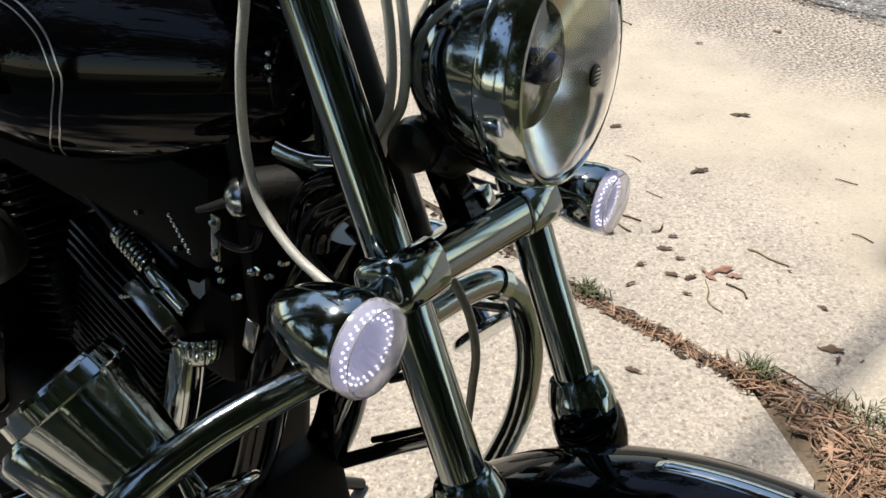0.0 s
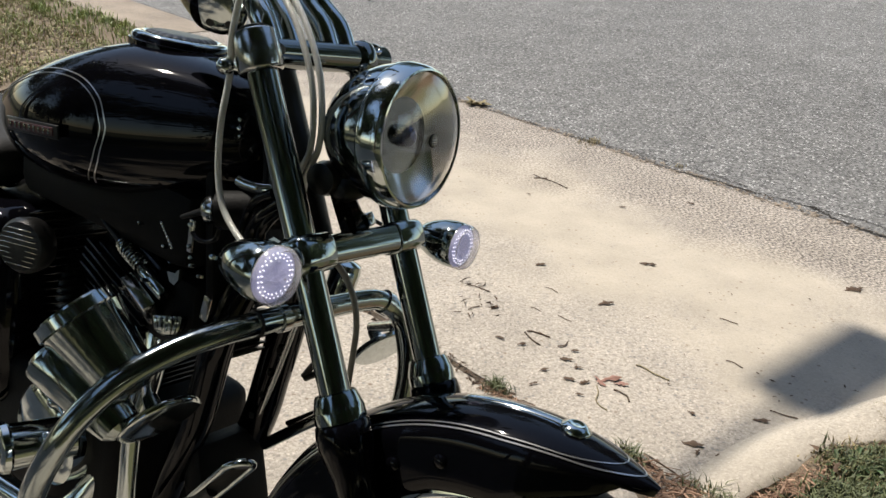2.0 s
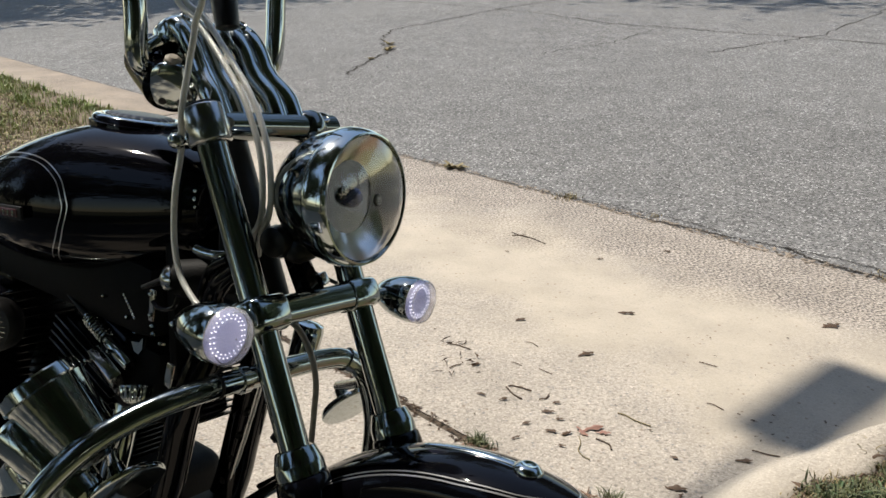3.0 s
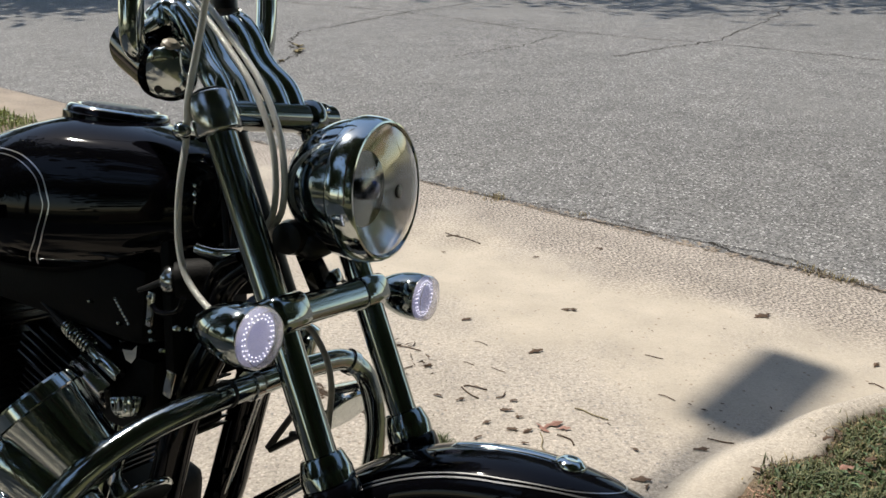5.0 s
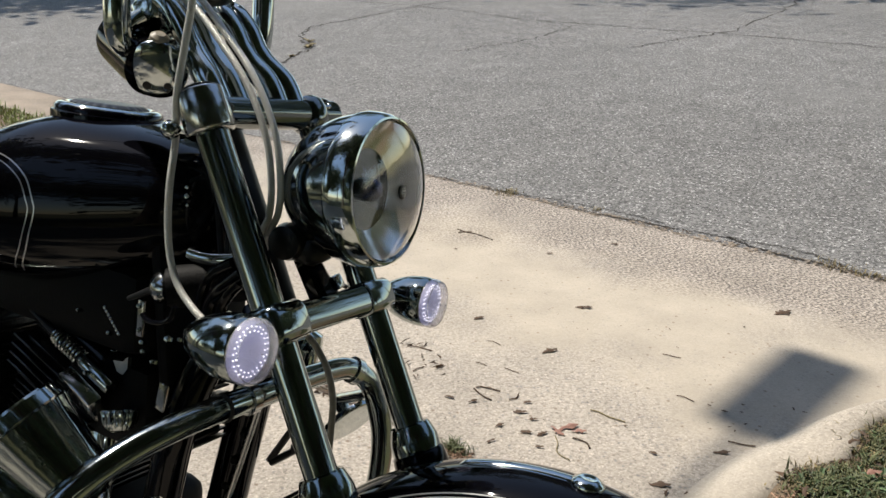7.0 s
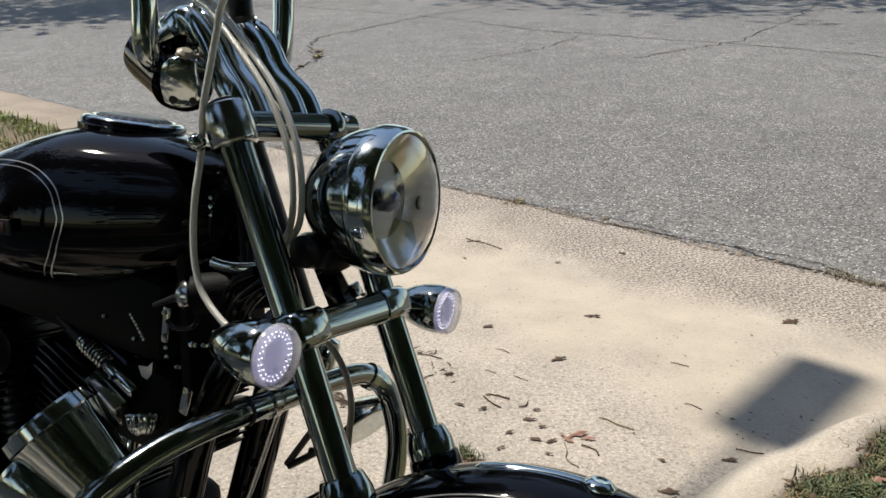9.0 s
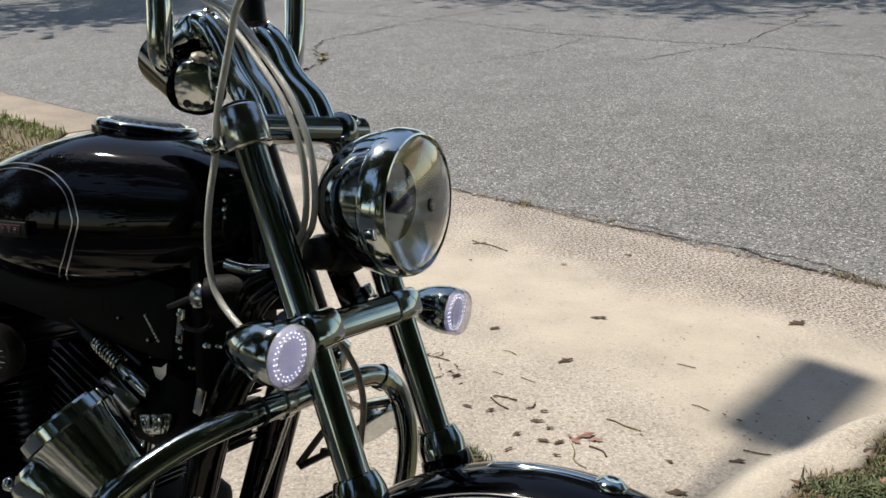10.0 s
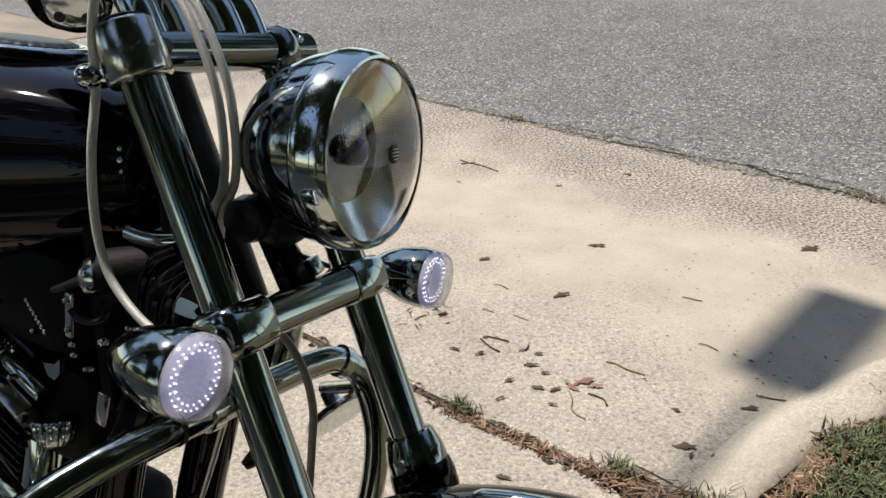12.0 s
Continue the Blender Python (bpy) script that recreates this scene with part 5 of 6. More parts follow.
# trees from here on stay out of view, placed to darken the bike's reflections
for i, (x, y, h, s) in enumerate(((0.6, -6.4, 9, 3.6), (5.0, -5.6, 8.5, 3.5), (8.6, -2.6, 9, 3.6), (-8.5, -3.0, 8.5, 3.4), (11.5, 1.0, 9, 3.6), (-2.5, -11.0, 12, 5.0), (4.5, -11.5, 12, 5.0), (-9.5, -9.0, 11, 4.6), (11.0, -8.0, 12, 4.8))):
    tree(x, y, -0.08, h, s, 40 + i, 8500, (0, 0), 0.47)
for i, (x, y, h, s) in enumerate(((-15.0, 13.0, 11, 4.5), (-20.0, 19.0, 12, 5.0), (-17.0, 5.0, 10, 4.5), (-9.5, 19.5, 11, 4.5))):
    tree(x, y, level(x * N_DIR.x + y * N_DIR.y) - 0.08, h, s, 80 + i, 8000, (0, 0), 0.58)
# unseen too; its shade falls on the slab that the tank mirrors
tree(-6.5, 1.9, -0.08, 9.0, 2.7, 73, 8000, (0, 0), 0.68)
# low crowns added to close the mirrored horizon
for i, (x, y, h, s) in enumerate(((-1.5, -9.0, 5.0, 3.4), (-13.0, -2.0, 5.5, 3.6), (3.2, -9.0, 5.0, 3.4), (8.5, -6.5, 5.0, 3.4))):
    tree(x, y, -0.08, h, s, 90 + i, 8000, (0, 0), 0.36)
tree(4.2, -3.2, -0.08, 10.5, 3.8, 71, 9000, (-0.8, 0.6), 0.68)
tree(-2.9, -4.2, -0.08, 10.0, 2.7, 72, 11000, (1.2, 2.9), 0.66)
tree(1.8, -5.6, -0.08, 10.5, 3.0, 74, 11000, (-1.1, 2.7), 0.64)


# ---- ground cover ----
def strip(outline, z, mat, name, label, category):
    return tagged(solid(name, slab(outline, z, z - 0.05), mat, label, category), kind="structure")


def inside(p, poly):
    hit = False
    for (x0, y0), (x1, y1) in zip(poly, poly[1:] + poly[:1]):
        if (y0 > p[1]) != (y1 > p[1]) and p[0] < (x1 - x0) * (p[1] - y0) / (y1 - y0) + x0:
            hit = not hit
    return hit


def blades(poly, count, z, lo, hi, seed, wide=0.0035):
    """Grass blades as bent slivers inside an outline."""
    rng = random.Random(seed)
    xs, ys = [p[0] for p in poly], [p[1] for p in poly]
    verts, faces, made = [], [], 0
    clump = [(rng.uniform(min(xs), max(xs)), rng.uniform(min(ys), max(ys))) for _ in range(max(6, count // 40))]
    while made < count:
        c = clump[rng.randrange(len(clump))]
        s = 0.05 if rng.random() < 0.7 else 0.3
        p = (c[0] + rng.gauss(0, s), c[1] + rng.gauss(0, s))
        made += 1
        if not inside(p, poly):
            continue
        h, a, b = rng.uniform(lo, hi), rng.uniform(0, 6.283), rng.uniform(0.1, 0.9)
        w = Vector((math.cos(a + 1.57), math.sin(a + 1.57), 0)) * wide * rng.uniform(0.6, 1.3)
        o = Vector((p[0], p[1], z))
        m = o + Vector((math.cos(a) * h * b * 0.35, math.sin(a) * h * b * 0.35, h * 0.6))
        e = o + Vector((math.cos(a) * h * b, math.sin(a) * h * b, h * (1 - 0.35 * b)))
        k = len(verts)
        verts += [o - w, o + w, m - w * 0.8, m + w * 0.8, e]
        faces += [(k, k + 1, k + 3, k + 2), (k + 2, k + 3, k + 4)]
    return verts, faces


def tufts(spots, seed, wide=0.0016, z=-0.002):
    """Thin upright grass blades bunched at the spots (x, y, reach, height, count)."""
    rng = random.Random(seed)
    verts, faces = [], []
    for x, y, reach, tall, count in spots:
        for _ in range(count):
            o = Vector((x + rng.gauss(0, reach), y + rng.gauss(0, reach), z))
            a, b, h = rng.uniform(0, 6.283), rng.uniform(0.2, 1.1), tall * rng.uniform(0.4, 1.15)
            d = Vector((math.cos(a), math.sin(a), 0))
            w = Vector((-d.y, d.x, 0)) * wide * rng.uniform(0.6, 1.4)
            m, e = o + d * h * b * 0.35 + Vector((0, 0, h * 0.6)), o + d * h * b + Vector((0, 0, h * (1 - 0.35 * b)))
            k = len(verts)
            verts += [o - w, o + w, m - w * 0.8, m + w * 0.8, e]
            faces += [(k, k + 1, k + 3, k + 2), (k + 2, k + 3, k + 4)]
    return verts, faces


def stuff(name, verts, faces, mat, label, category):
    me = bpy.data.meshes.new(name)
    me.from_pydata(verts, [], faces)
    me.materials.append(mat)
    return tagged(new(name, me), label, category, kind="stuff")


edge = spline(CURB_LINE, 3)
sides = [(edge[min(i + 1, len(edge) - 1)] - edge[max(i - 1, 0)]).normalized() for i in range(len(edge))]


def verge_bank():
    """Soil behind the kerb, which falls away to the mulch at the kerb's tip."""
    bm = bmesh.new()
    rows = []
    for i, (p, d) in enumerate(zip(edge, sides)):
        k = max(0.0, min(1.0, (p.x - 0.84) / 0.22))
        top = -0.008 + 0.058 * k * k * (3 - 2 * k)
        side = Vector((d.y, -d.x, 0))
        near, deep = 0.2 * kerb_width(p.x), 0.72 + 0.05 * math.sin(0.4 * i)
        row = [p + side * near + Vector((0, 0, -0.06))]
        row += [p + side * (near + (deep - near) * u) + Vector((0, 0, top)) for u in (0.0, 0.2, 0.45, 0.7, 0.9)]
        rows.append([bm.verts.new(v) for v in row + [p + side * (deep + 0.3) + Vector((0, 0, -0.09))]])
    for a, b in zip(rows, rows[1:]):
        for i in range(len(a) - 1):
            bm.faces.new((a[i], a[i + 1], b[i + 1], b[i]))
    return bm


tagged(solid("verge", verge_bank(), SOIL, "soil verge behind the kerb", "verge"), kind="structure")


def behind_kerb(rng, near, deep):
    """A place on the verge, between near and deep metres behind the kerb's face."""
    pts = spline(CURB_LINE, 6)
    i = rng.randrange(11, len(pts) - 1)
    d = (pts[i + 1] - pts[i - 1]).normalized()
    p = pts[i] + (pts[i + 1] - pts[i]) * rng.random()
    p = p + Vector((d.y, -d.x, 0)) * (near - 0.21 * (1 - kerb_width(p.x)) + (deep - near) * rng.random() ** 1.5)
    return p.x, p.y


rng = random.Random(3)
spots = [(*behind_kerb(rng, 0.245, 0.6), 0.022, rng.uniform(0.02, 0.05), 28) for _ in range(330)]
spots += [(1.11 + rng.gauss(0, 0.045), 1.08 + rng.gauss(0, 0.045), 0.02, rng.uniform(0.03, 0.055), 34) for _ in range(34)]
stuff("grass", *tufts(spots, 4, 0.0022, 0.048), GRASS, "short green grass with weeds on the verge", "grass")
spots = [(*behind_kerb(rng, 0.225, 0.5), 0.022, rng.uniform(0.015, 0.035), 24) for _ in range(300)] + [(x, y, 0.016, 0.05, 6) for x, y in ((1.39, 1.45), (1.35, 1.43), (1.12, 1.20), (1.43, 1.46), (1.60, 1.55), (1.24, 1.28))]
stuff("dry_grass", *tufts(spots, 5, 0.002, 0.046), STRAW, "dry straw-coloured grass on the verge", "grass")
LAWN = [en(-5.83, GUT_IN - 0.01), en(-17, GUT_IN - 0.01), en(-17, -2), en(-4.02, -2), en(-4.1, 0.6), en(-4.65, JOINT), en(-5.33, 2.28)]
LAWN = [(p.x, p.y) for p in LAWN]
strip(LAWN, 0.004, SOIL, "lawn_soil", "bare brown soil and leaf litter of the lawn", "lawn")
edge_grass = [(p.x, p.y) for p in (en(-5.75, GUT_IN - 0.03), en(-12.5, GUT_IN - 0.02), en(-12.5, 2.35), en(-6.3, 2.3), en(-5.4, 2.3))]
v, f = blades(edge_grass, 26000, 0.0, 0.03, 0.11, 8, 0.004)
stuff("grass", v, f, LAWN_GRASS, "patchy green grass beside the gutter", "grass")
SEEN_LAWN = [(p.x, p.y) for p in (en(-5.4, 2.3), en(-10.5, 2.7), en(-10.5, 0.6), en(-4.9, 0.4), en(-4.7, 1.3))]
v, f = blades(SEEN_LAWN, 42000, 0.003, 0.015, 0.05, 9, 0.003)
stuff("dry_grass", v, f, STRAW, "dry grass and litter over the lawn", "grass")
v, f = blades(SEEN_LAWN, 36000, 0.003, 0.02, 0.065, 10, 0.003)
stuff("grass", v, f, LAWN_GRASS, "thin green grass over the lawn", "grass")


def weed(out, x, y, z, size, seed, leaf_count=9, broad=0.2):
    """Adds one low weed of folded leaves to a heap of them."""
    rng = random.Random(seed)
    verts, faces = out
    for k in range(leaf_count):
        a = rng.uniform(0, 6.283)
        l = size * rng.uniform(0.6, 1.1)
        d = Vector((math.cos(a), math.sin(a), 0))
        s = Vector((-d.y, d.x, 0)) * l * broad
        rise = rng.uniform(0.25, 0.9)
        pts = [Vector((0, 0, 0)), d * l * 0.35 + Vector((0, 0, l * rise * 0.5)), d * l * 0.75 + Vector((0, 0, l * rise * 0.7)), d * l + Vector((0, 0, l * rise * 0.55))]
        b = len(verts)
        for p, q in zip(pts, (0.15, 1.0, 0.8, 0.05)):
            p = p + Vector((x, y, z))
            verts.extend([p - s * q, p + Vector((0, 0, -0.1 * l * q)), p + s * q])
        for r in range(3):
            o = b + 3 * r
            faces.extend([(o, o + 1, o + 4, o + 3), (o + 1, o + 2, o + 5, o + 4)])


rng = random.Random(12)
heap = ([], [])
for k in range(560):
    x, y = behind_kerb(rng, 0.25, 0.65)
    weed(heap, x, y, 0.048, rng.choice((0.02, 0.028, 0.036, 0.046)) * rng.uniform(0.8, 1.1), k, 11, 0.11)
for k in range(40):
    weed(heap, 1.13 + rng.gauss(0, 0.045), 1.08 + rng.gauss(0, 0.045), 0.046, rng.uniform(0.02, 0.045), 600 + k, 11, 0.11)
stuff("weeds", *heap, WEED, "small broad-leaved green weeds on the verge", "weeds")

stuff("joint_weeds", *tufts([(0.33, 1.545, 0.014, 0.04, 90), (0.355, 1.53, 0.012, 0.03, 50), (0.645, 1.275, 0.016, 0.045, 110), (0.67, 1.26, 0.014, 0.035, 60),
                             (0.79, 1.17, 0.02, 0.04, 50), (0.84, 1.12, 0.025, 0.045, 60), (0.83, 1.05, 0.03, 0.045, 50), (0.90, 1.06, 0.03, 0.04, 60), (1.0, 1.14, 0.03, 0.05, 90), (1.035, 1.165, 0.03, 0.045, 80), (0.82, 1.137, 0.02, 0.045, 60)], 31),
      GRASS, "tufts of thin green grass in the slab joint", "weeds")

# joint filled with dirt
tagged(solid("joint", slab([(p.x, p.y) for p in (en(-5.0, JOINT - 0.013), en(-0.42, JOINT - 0.013), en(-0.5, JOINT + 0.013), en(-5.0, JOINT + 0.013))], -0.006, -0.05), CRACK, "dirt-filled joint between concrete slabs", "joint"), kind="structure")


def chips(poly, count, seed, z, lo, hi, thin=0.22):
    """Flat splintery bits lying about inside an outline."""
    rng = random.Random(seed)
    xs, ys = [p[0] for p in poly], [p[1] for p in poly]
    verts, faces = [], []
    while len(faces) < count * 3:
        x, y = rng.uniform(min(xs), max(xs)), rng.uniform(min(ys), max(ys))
        if not inside((x, y), poly):
            continue
        a, l = rng.uniform(0, 6.283), rng.uniform(lo, hi)
        d = Vector((math.cos(a), math.sin(a), rng.uniform(-0.15, 0.25)))
        s = Vector((-d.y, d.x, rng.uniform(-0.3, 0.3))) * l * thin * rng.uniform(0.5, 1.2)
        o = Vector((x, y, z + rng.uniform(0.001, 0.006) + 0.1 * l * abs(d.z)))
        up = Vector((0, 0, l * 0.09))
        k = len(verts)
        verts += [o - d * l / 2, o - s + up, o + d * l / 2 + up * 0.5, o + s, o + up * 1.6]
        faces += [(k, k + 1, k + 4), (k + 1, k + 2, k + 4), (k + 2, k + 3, k + 4)]
    return verts, faces


def strips(poly, count, seed, z, lo, hi, wide):
    """Blunt splinters of bark lying flat in a heap inside an outline."""
    rng = random.Random(seed)
    xs, ys = [p[0] for p in poly], [p[1] for p in poly]
    verts, faces = [], []
    while len(faces) < count * 6:
        x, y = rng.uniform(min(xs), max(xs)), rng.uniform(min(ys), max(ys))
        if not inside((x, y), poly):
            continue
        a, l = rng.gauss(-0.75, 1.1), lo + (hi - lo) * rng.random() ** 1.6
        d = Vector((math.cos(a), math.sin(a), rng.uniform(-0.1, 0.3)))
        w = wide * rng.uniform(0.3, 1.3) * (2.4 if rng.random() < 0.12 else 1.0)
        q = Vector((-d.y, d.x, rng.uniform(-0.35, 0.35))) * w
        o = Vector((x, y, z + rng.uniform(0.002, 0.010) + 0.5 * l * abs(d.z)))
        mid = o + Vector((0, 0, rng.uniform(0.0, 0.06) * l)) + q * rng.uniform(-0.5, 0.5)
        up = Vector((0, 0, 0.0012 + 0.15 * w))
        k = len(verts)
        for p, f in ((o - d * l / 2, rng.uniform(0.4, 0.9)), (mid, 1.0), (o + d * l / 2, rng.uniform(0.3, 0.9))):
            verts += [p - q * f, p - q * f * 0.6 + up, p + q * f * 0.6 + up, p + q * f]
        for b in (k, k + 4):
            faces += [(b, b + 1, b + 5, b + 4), (b + 1, b + 2, b + 6, b + 5), (b + 2, b + 3, b + 7, b + 6)]
    return verts, faces


MULCH_AREA = [(0.575, 1.292), (0.592, 1.312), (0.683, 1.262), (0.75, 1.205), (0.81, 1.155), (0.858, 1.125), (0.925, 1.145), (0.985, 1.195), (1.04, 1.228), (1.085, 1.248), (1.12, 1.05), (0.95, 0.8), (0.72, 0.5), (0.58, 0.62), (0.64, 0.86), (0.70, 1.03), (0.66, 1.17), (0.612, 1.22)]
JOINT_MULCH = [(0.30, 1.565), (0.50, 1.40), (0.595, 1.315), (0.578, 1.285), (0.485, 1.362), (0.285, 1.535)]
strip([(0.62, 1.275), (0.74, 1.27), (0.87, 1.24), (1.0, 1.1), (0.9, 0.5), (0.62, 0.2), (0.58, 0.9)], -0.006, SOIL, "mulch_bed", "soil under the bark mulch beside the slab", "soil")
v, f = chips(SEEN_LAWN, 7000, 33, 0.008, 0.015, 0.06, 0.32)
stuff("lawn_litter", v, f, STRAW, "dry leaves and straw over the lawn", "litter")
v, f = chips(SEEN_LAWN, 1800, 34, 0.008, 0.02, 0.07, 0.34)
stuff("brown_litter", v, f, DRY_LEAF, "brown dead leaves over the lawn", "litter")
v, f = strips(MULCH_AREA, 3600, 5, 0.002, 0.01, 0.075, 0.0019)
v2, f2 = strips(JOINT_MULCH, 300, 51, -0.006, 0.01, 0.05, 0.0016)
k0 = len(v)
v, f = v + v2, f + [tuple(i + k0 for i in t) for t in f2]
v2, f2 = strips([(0.97, 1.15), (1.04, 1.21), (1.13, 1.25), (1.2, 1.1), (1.05, 0.95)], 420, 6, 0.04, 0.01, 0.06, 0.0018)
k0 = len(v)
stuff("mulch", v + v2, f + [tuple(i + k0 for i in t) for t in f2], MULCH, "red-brown bark mulch and pine straw", "mulch")
rng = random.Random(44)
v, f = [], []
for k in range(110):
    x, y = behind_kerb(rng, 0.215, 0.36)
    v2, f2 = chips([(x - 0.03, y - 0.03), (x + 0.03, y - 0.03), (x + 0.03, y + 0.03), (x - 0.03, y + 0.03)], 6, 100 + k, 0.052, 0.015, 0.05, 0.16)
    k0 = len(v)
    v, f = v + v2, f + [tuple(i + k0 for i in t) for t in f2]
stuff("verge_litter", v, f, DRY_LEAF, "dry brown litter along the kerb", "litter")
line = [(p.x, p.y) for p in (en(-2.6, JOINT - 0.018), en(-0.45, JOINT - 0.03), en(-0.45, JOINT + 0.028), en(-2.6, JOINT + 0.018))]
v, f = chips(line, 900, 7, -0.002, 0.006, 0.035, 0.16)
stuff("joint_litter", v, f, DRY_LEAF, "dry litter caught in the slab joint", "litter")
APRON_IN = [(0.35, 1.6), (0.62, 1.36), (0.95, 1.36), (1.5, 1.75), (2.6, 2.05), (0.9, 3.9), (-0.6, 5.4), (-0.9, 3.2)]
v, f = chips([(0.3, 1.62), (0.7, 1.42), (1.2, 1.62), (1.3, 2.2), (0.7, 2.6), (0.2, 2.3)], 50, 20, 0.0, 0.004, 0.016, 0.2)
v2, f2 = chips(APRON_IN, 60, 21, 0.0, 0.004, 0.018, 0.2)
k0 = len(v)
stuff("leaf_litter", v + v2, f + [tuple(i + k0 for i in t) for t in f2], DRY_LEAF, "small dry leaf bits scattered on the concrete", "litter")
v, f = chips([(0.2, 1.93), (0.36, 1.93), (0.38, 2.2), (0.24, 2.22)], 22, 23, 0.001, 0.02, 0.06, 0.06)
stuff("pine_straw", v, f, DRY_LEAF, "brown pine straw heaped on the concrete", "litter")
SEAM_LINE = [(p.x, p.y) for p in (en(-4.3, EDGE - 0.03), en(0.6, EDGE - 0.045), en(0.6, EDGE + 0.035), en(-4.3, EDGE + 0.03))]
v, f = chips(SEAM_LINE, 240, 22, 0.001, 0.008, 0.035, 0.16)
stuff("edge_litter", v, f, DRY_LEAF, "leaf litter along the street's broken edge", "litter")
v, f = chips(SEAM_LINE, 900, 24, -0.003, 0.008, 0.04, 0.4)
stuff("edge_crumbs", v, f, GUTTER, "crumbled grey-brown asphalt along the street's edge", "gravel")


def leaf(x, y, size, turn, curl, mat, label, name="leaf", z=0.003):
    """A curled, ragged dry leaf."""
    bm = bmesh.new()
    rag = random.Random(int(x * 1000 + y * 77))
    curl, size = curl * 0.6, size * 0.85
    rows = []
    twist, fold = rag.uniform(-0.7, 0.7), rag.uniform(0.1, 0.45)
    for i in range(9):
        t = i / 8
        w = math.sin(math.pi * (0.06 + 0.9 * t)) ** 0.9 * 0.17 * rag.uniform(0.45, 1.4) * size
        bend = 0.12 * curl * size * math.sin(math.pi * t) ** 1.5
        side = rag.gauss(0, 0.035) * size + 0.12 * curl * size * math.sin(5 * t)
        turn_by = twist * (t - 0.5)
        rows.append([bm.verts.new(((t - 0.5) * size, side + q * w * math.cos(turn_by), 0.0015 + bend + 0.9 * abs(math.sin(turn_by)) * w + q * w * math.sin(turn_by) + (1 - abs(q)) * fold * w)) for q in (-1, -0.5, 0, 0.5, 1)])
    for a, b in zip(rows, rows[1:]):
        for i in range(4):
            bm.faces.new((a[i], a[i + 1], b[i + 1], b[i]))
    return solid(name, bm, mat, label, "leaf", group="dry leaves on the driveway", m=pose(x, y, z, 6, -5, turn))


def twig(pts, r, label, mat=DRY_LEAF):
    return solid("twig", tube([p + Vector((0, 0, 0.0006 * math.sin(7 * i))) for i, p in enumerate(spline(pts, 5))], [r * (0.55 + 0.25 * math.sin(3 * i + 1)) for i in range(5 * (len(pts) - 1) + 1)], 6), mat, label, "twig", group="twigs on the driveway")


leaf(0.665, 1.625, 0.075, 15, 0.35, RED_LEAF, "curled red-brown leaf on the concrete")
leaf(0.630, 1.610, 0.06, 120, 0.25, RED_LEAF, "broken red-brown leaf on the concrete")
leaf(0.690, 1.603, 0.05, -15, 0.4, RED_LEAF, "dark folded tip of a red leaf on the concrete")
# x, y, length, turn, curl, what it is
for x, y, size, turn, curl, what in (
        (0.728, 2.092, 0.060, 25, 0.40, "dark curled dry leaf"), (0.536, 2.371, 0.045, 20, 0.15, "small dry leaf"), (0.945, 2.440, 0.065, -12, 0.15, "dark narrow dry leaf"),
        (1.683, 2.345, 0.080, 14, 0.12, "dark dry leaf"), (0.825, 1.347, 0.055, -10, 0.12, "flat dark dry leaf"), (0.828, 1.313, 0.026, 60, 0.6, "rolled dark dry leaf"),
        (1.044, 1.471, 0.046, -5, 0.10, "flat brown leaf"), (0.858, 1.485, 0.028, -50, 0.15, "small dark leaf"), (0.351, 2.011, 0.036, 35, 0.3, "dark dry leaf bit"),
        (0.582, 1.769, 0.028, 10, 0.5, "dark rolled leaf bit"), (0.549, 1.717, 0.040, -12, 0.15, "thin dry leaf"), (0.578, 1.676, 0.030, 0, 0.3, "tan leaf bit"),
        (0.545, 1.612, 0.036, -18, 0.2, "dark dry leaf bit"), (0.585, 1.600, 0.036, 25, 0.15, "thin dry leaf"), (0.439, 1.576, 0.030, 30, 0.2, "dark dry leaf bit"),
        (0.563, 1.537, 0.024, -15, 0.2, "grey leaf bit"), (0.391, 1.287, 0.034, -30, 0.3, "dark dry leaf bit"), (0.358, 1.815, 0.034, -30, 0.5, "crumpled dry leaf bit"),
        (0.421, 1.788, 0.030, 25, 0.5, "crumpled dry leaf bit"), (0.476, 1.652, 0.032, 25, 0.15, "tan leaf bit"), (0.959, 3.033, 0.034, -10, 0.3, "dark dry leaf bit"),
        (0.551, 3.114, 0.026, -45, 0.2, "dark dry leaf bit"), (1.291, 3.143, 0.040, -35, 0.15, "dark dry leaf"), (1.875, 1.923, 0.045, 40, 0.3, "dark curled dry leaf"),
        (1.146, 1.673, 0.022, -45, 0.2, "dark leaf bit"), (1.218, 1.705, 0.015, -30, 0.2, "dark leaf bit"), (1.193, 1.665, 0.012, -40, 0.2, "dark leaf bit"),
        (1.356, 1.671, 0.018, 80, 0.3, "dark leaf bit"), (1.380, 1.650, 0.014, -30, 0.2, "dark leaf bit"), (1.122, 1.591, 0.012, 0, 0.3, "dark leaf bit"),
        (1.127, 1.570, 0.012, 60, 0.3, "dark leaf bit"), (1.174, 1.602, 0.012, 20, 0.3, "dark leaf bit"), (0.911, 1.302, 0.010, 0, 0.4, "dark round leaf bit"),
        (0.877, 1.308, 0.016, 40, 0.3, "dark leaf bit"), (1.115, 1.710, 0.016, -60, 0.2, "dark leaf bit")):
    leaf(x, y, size / 0.85, turn, curl, DRY_LEAF, what + " on the pale concrete")
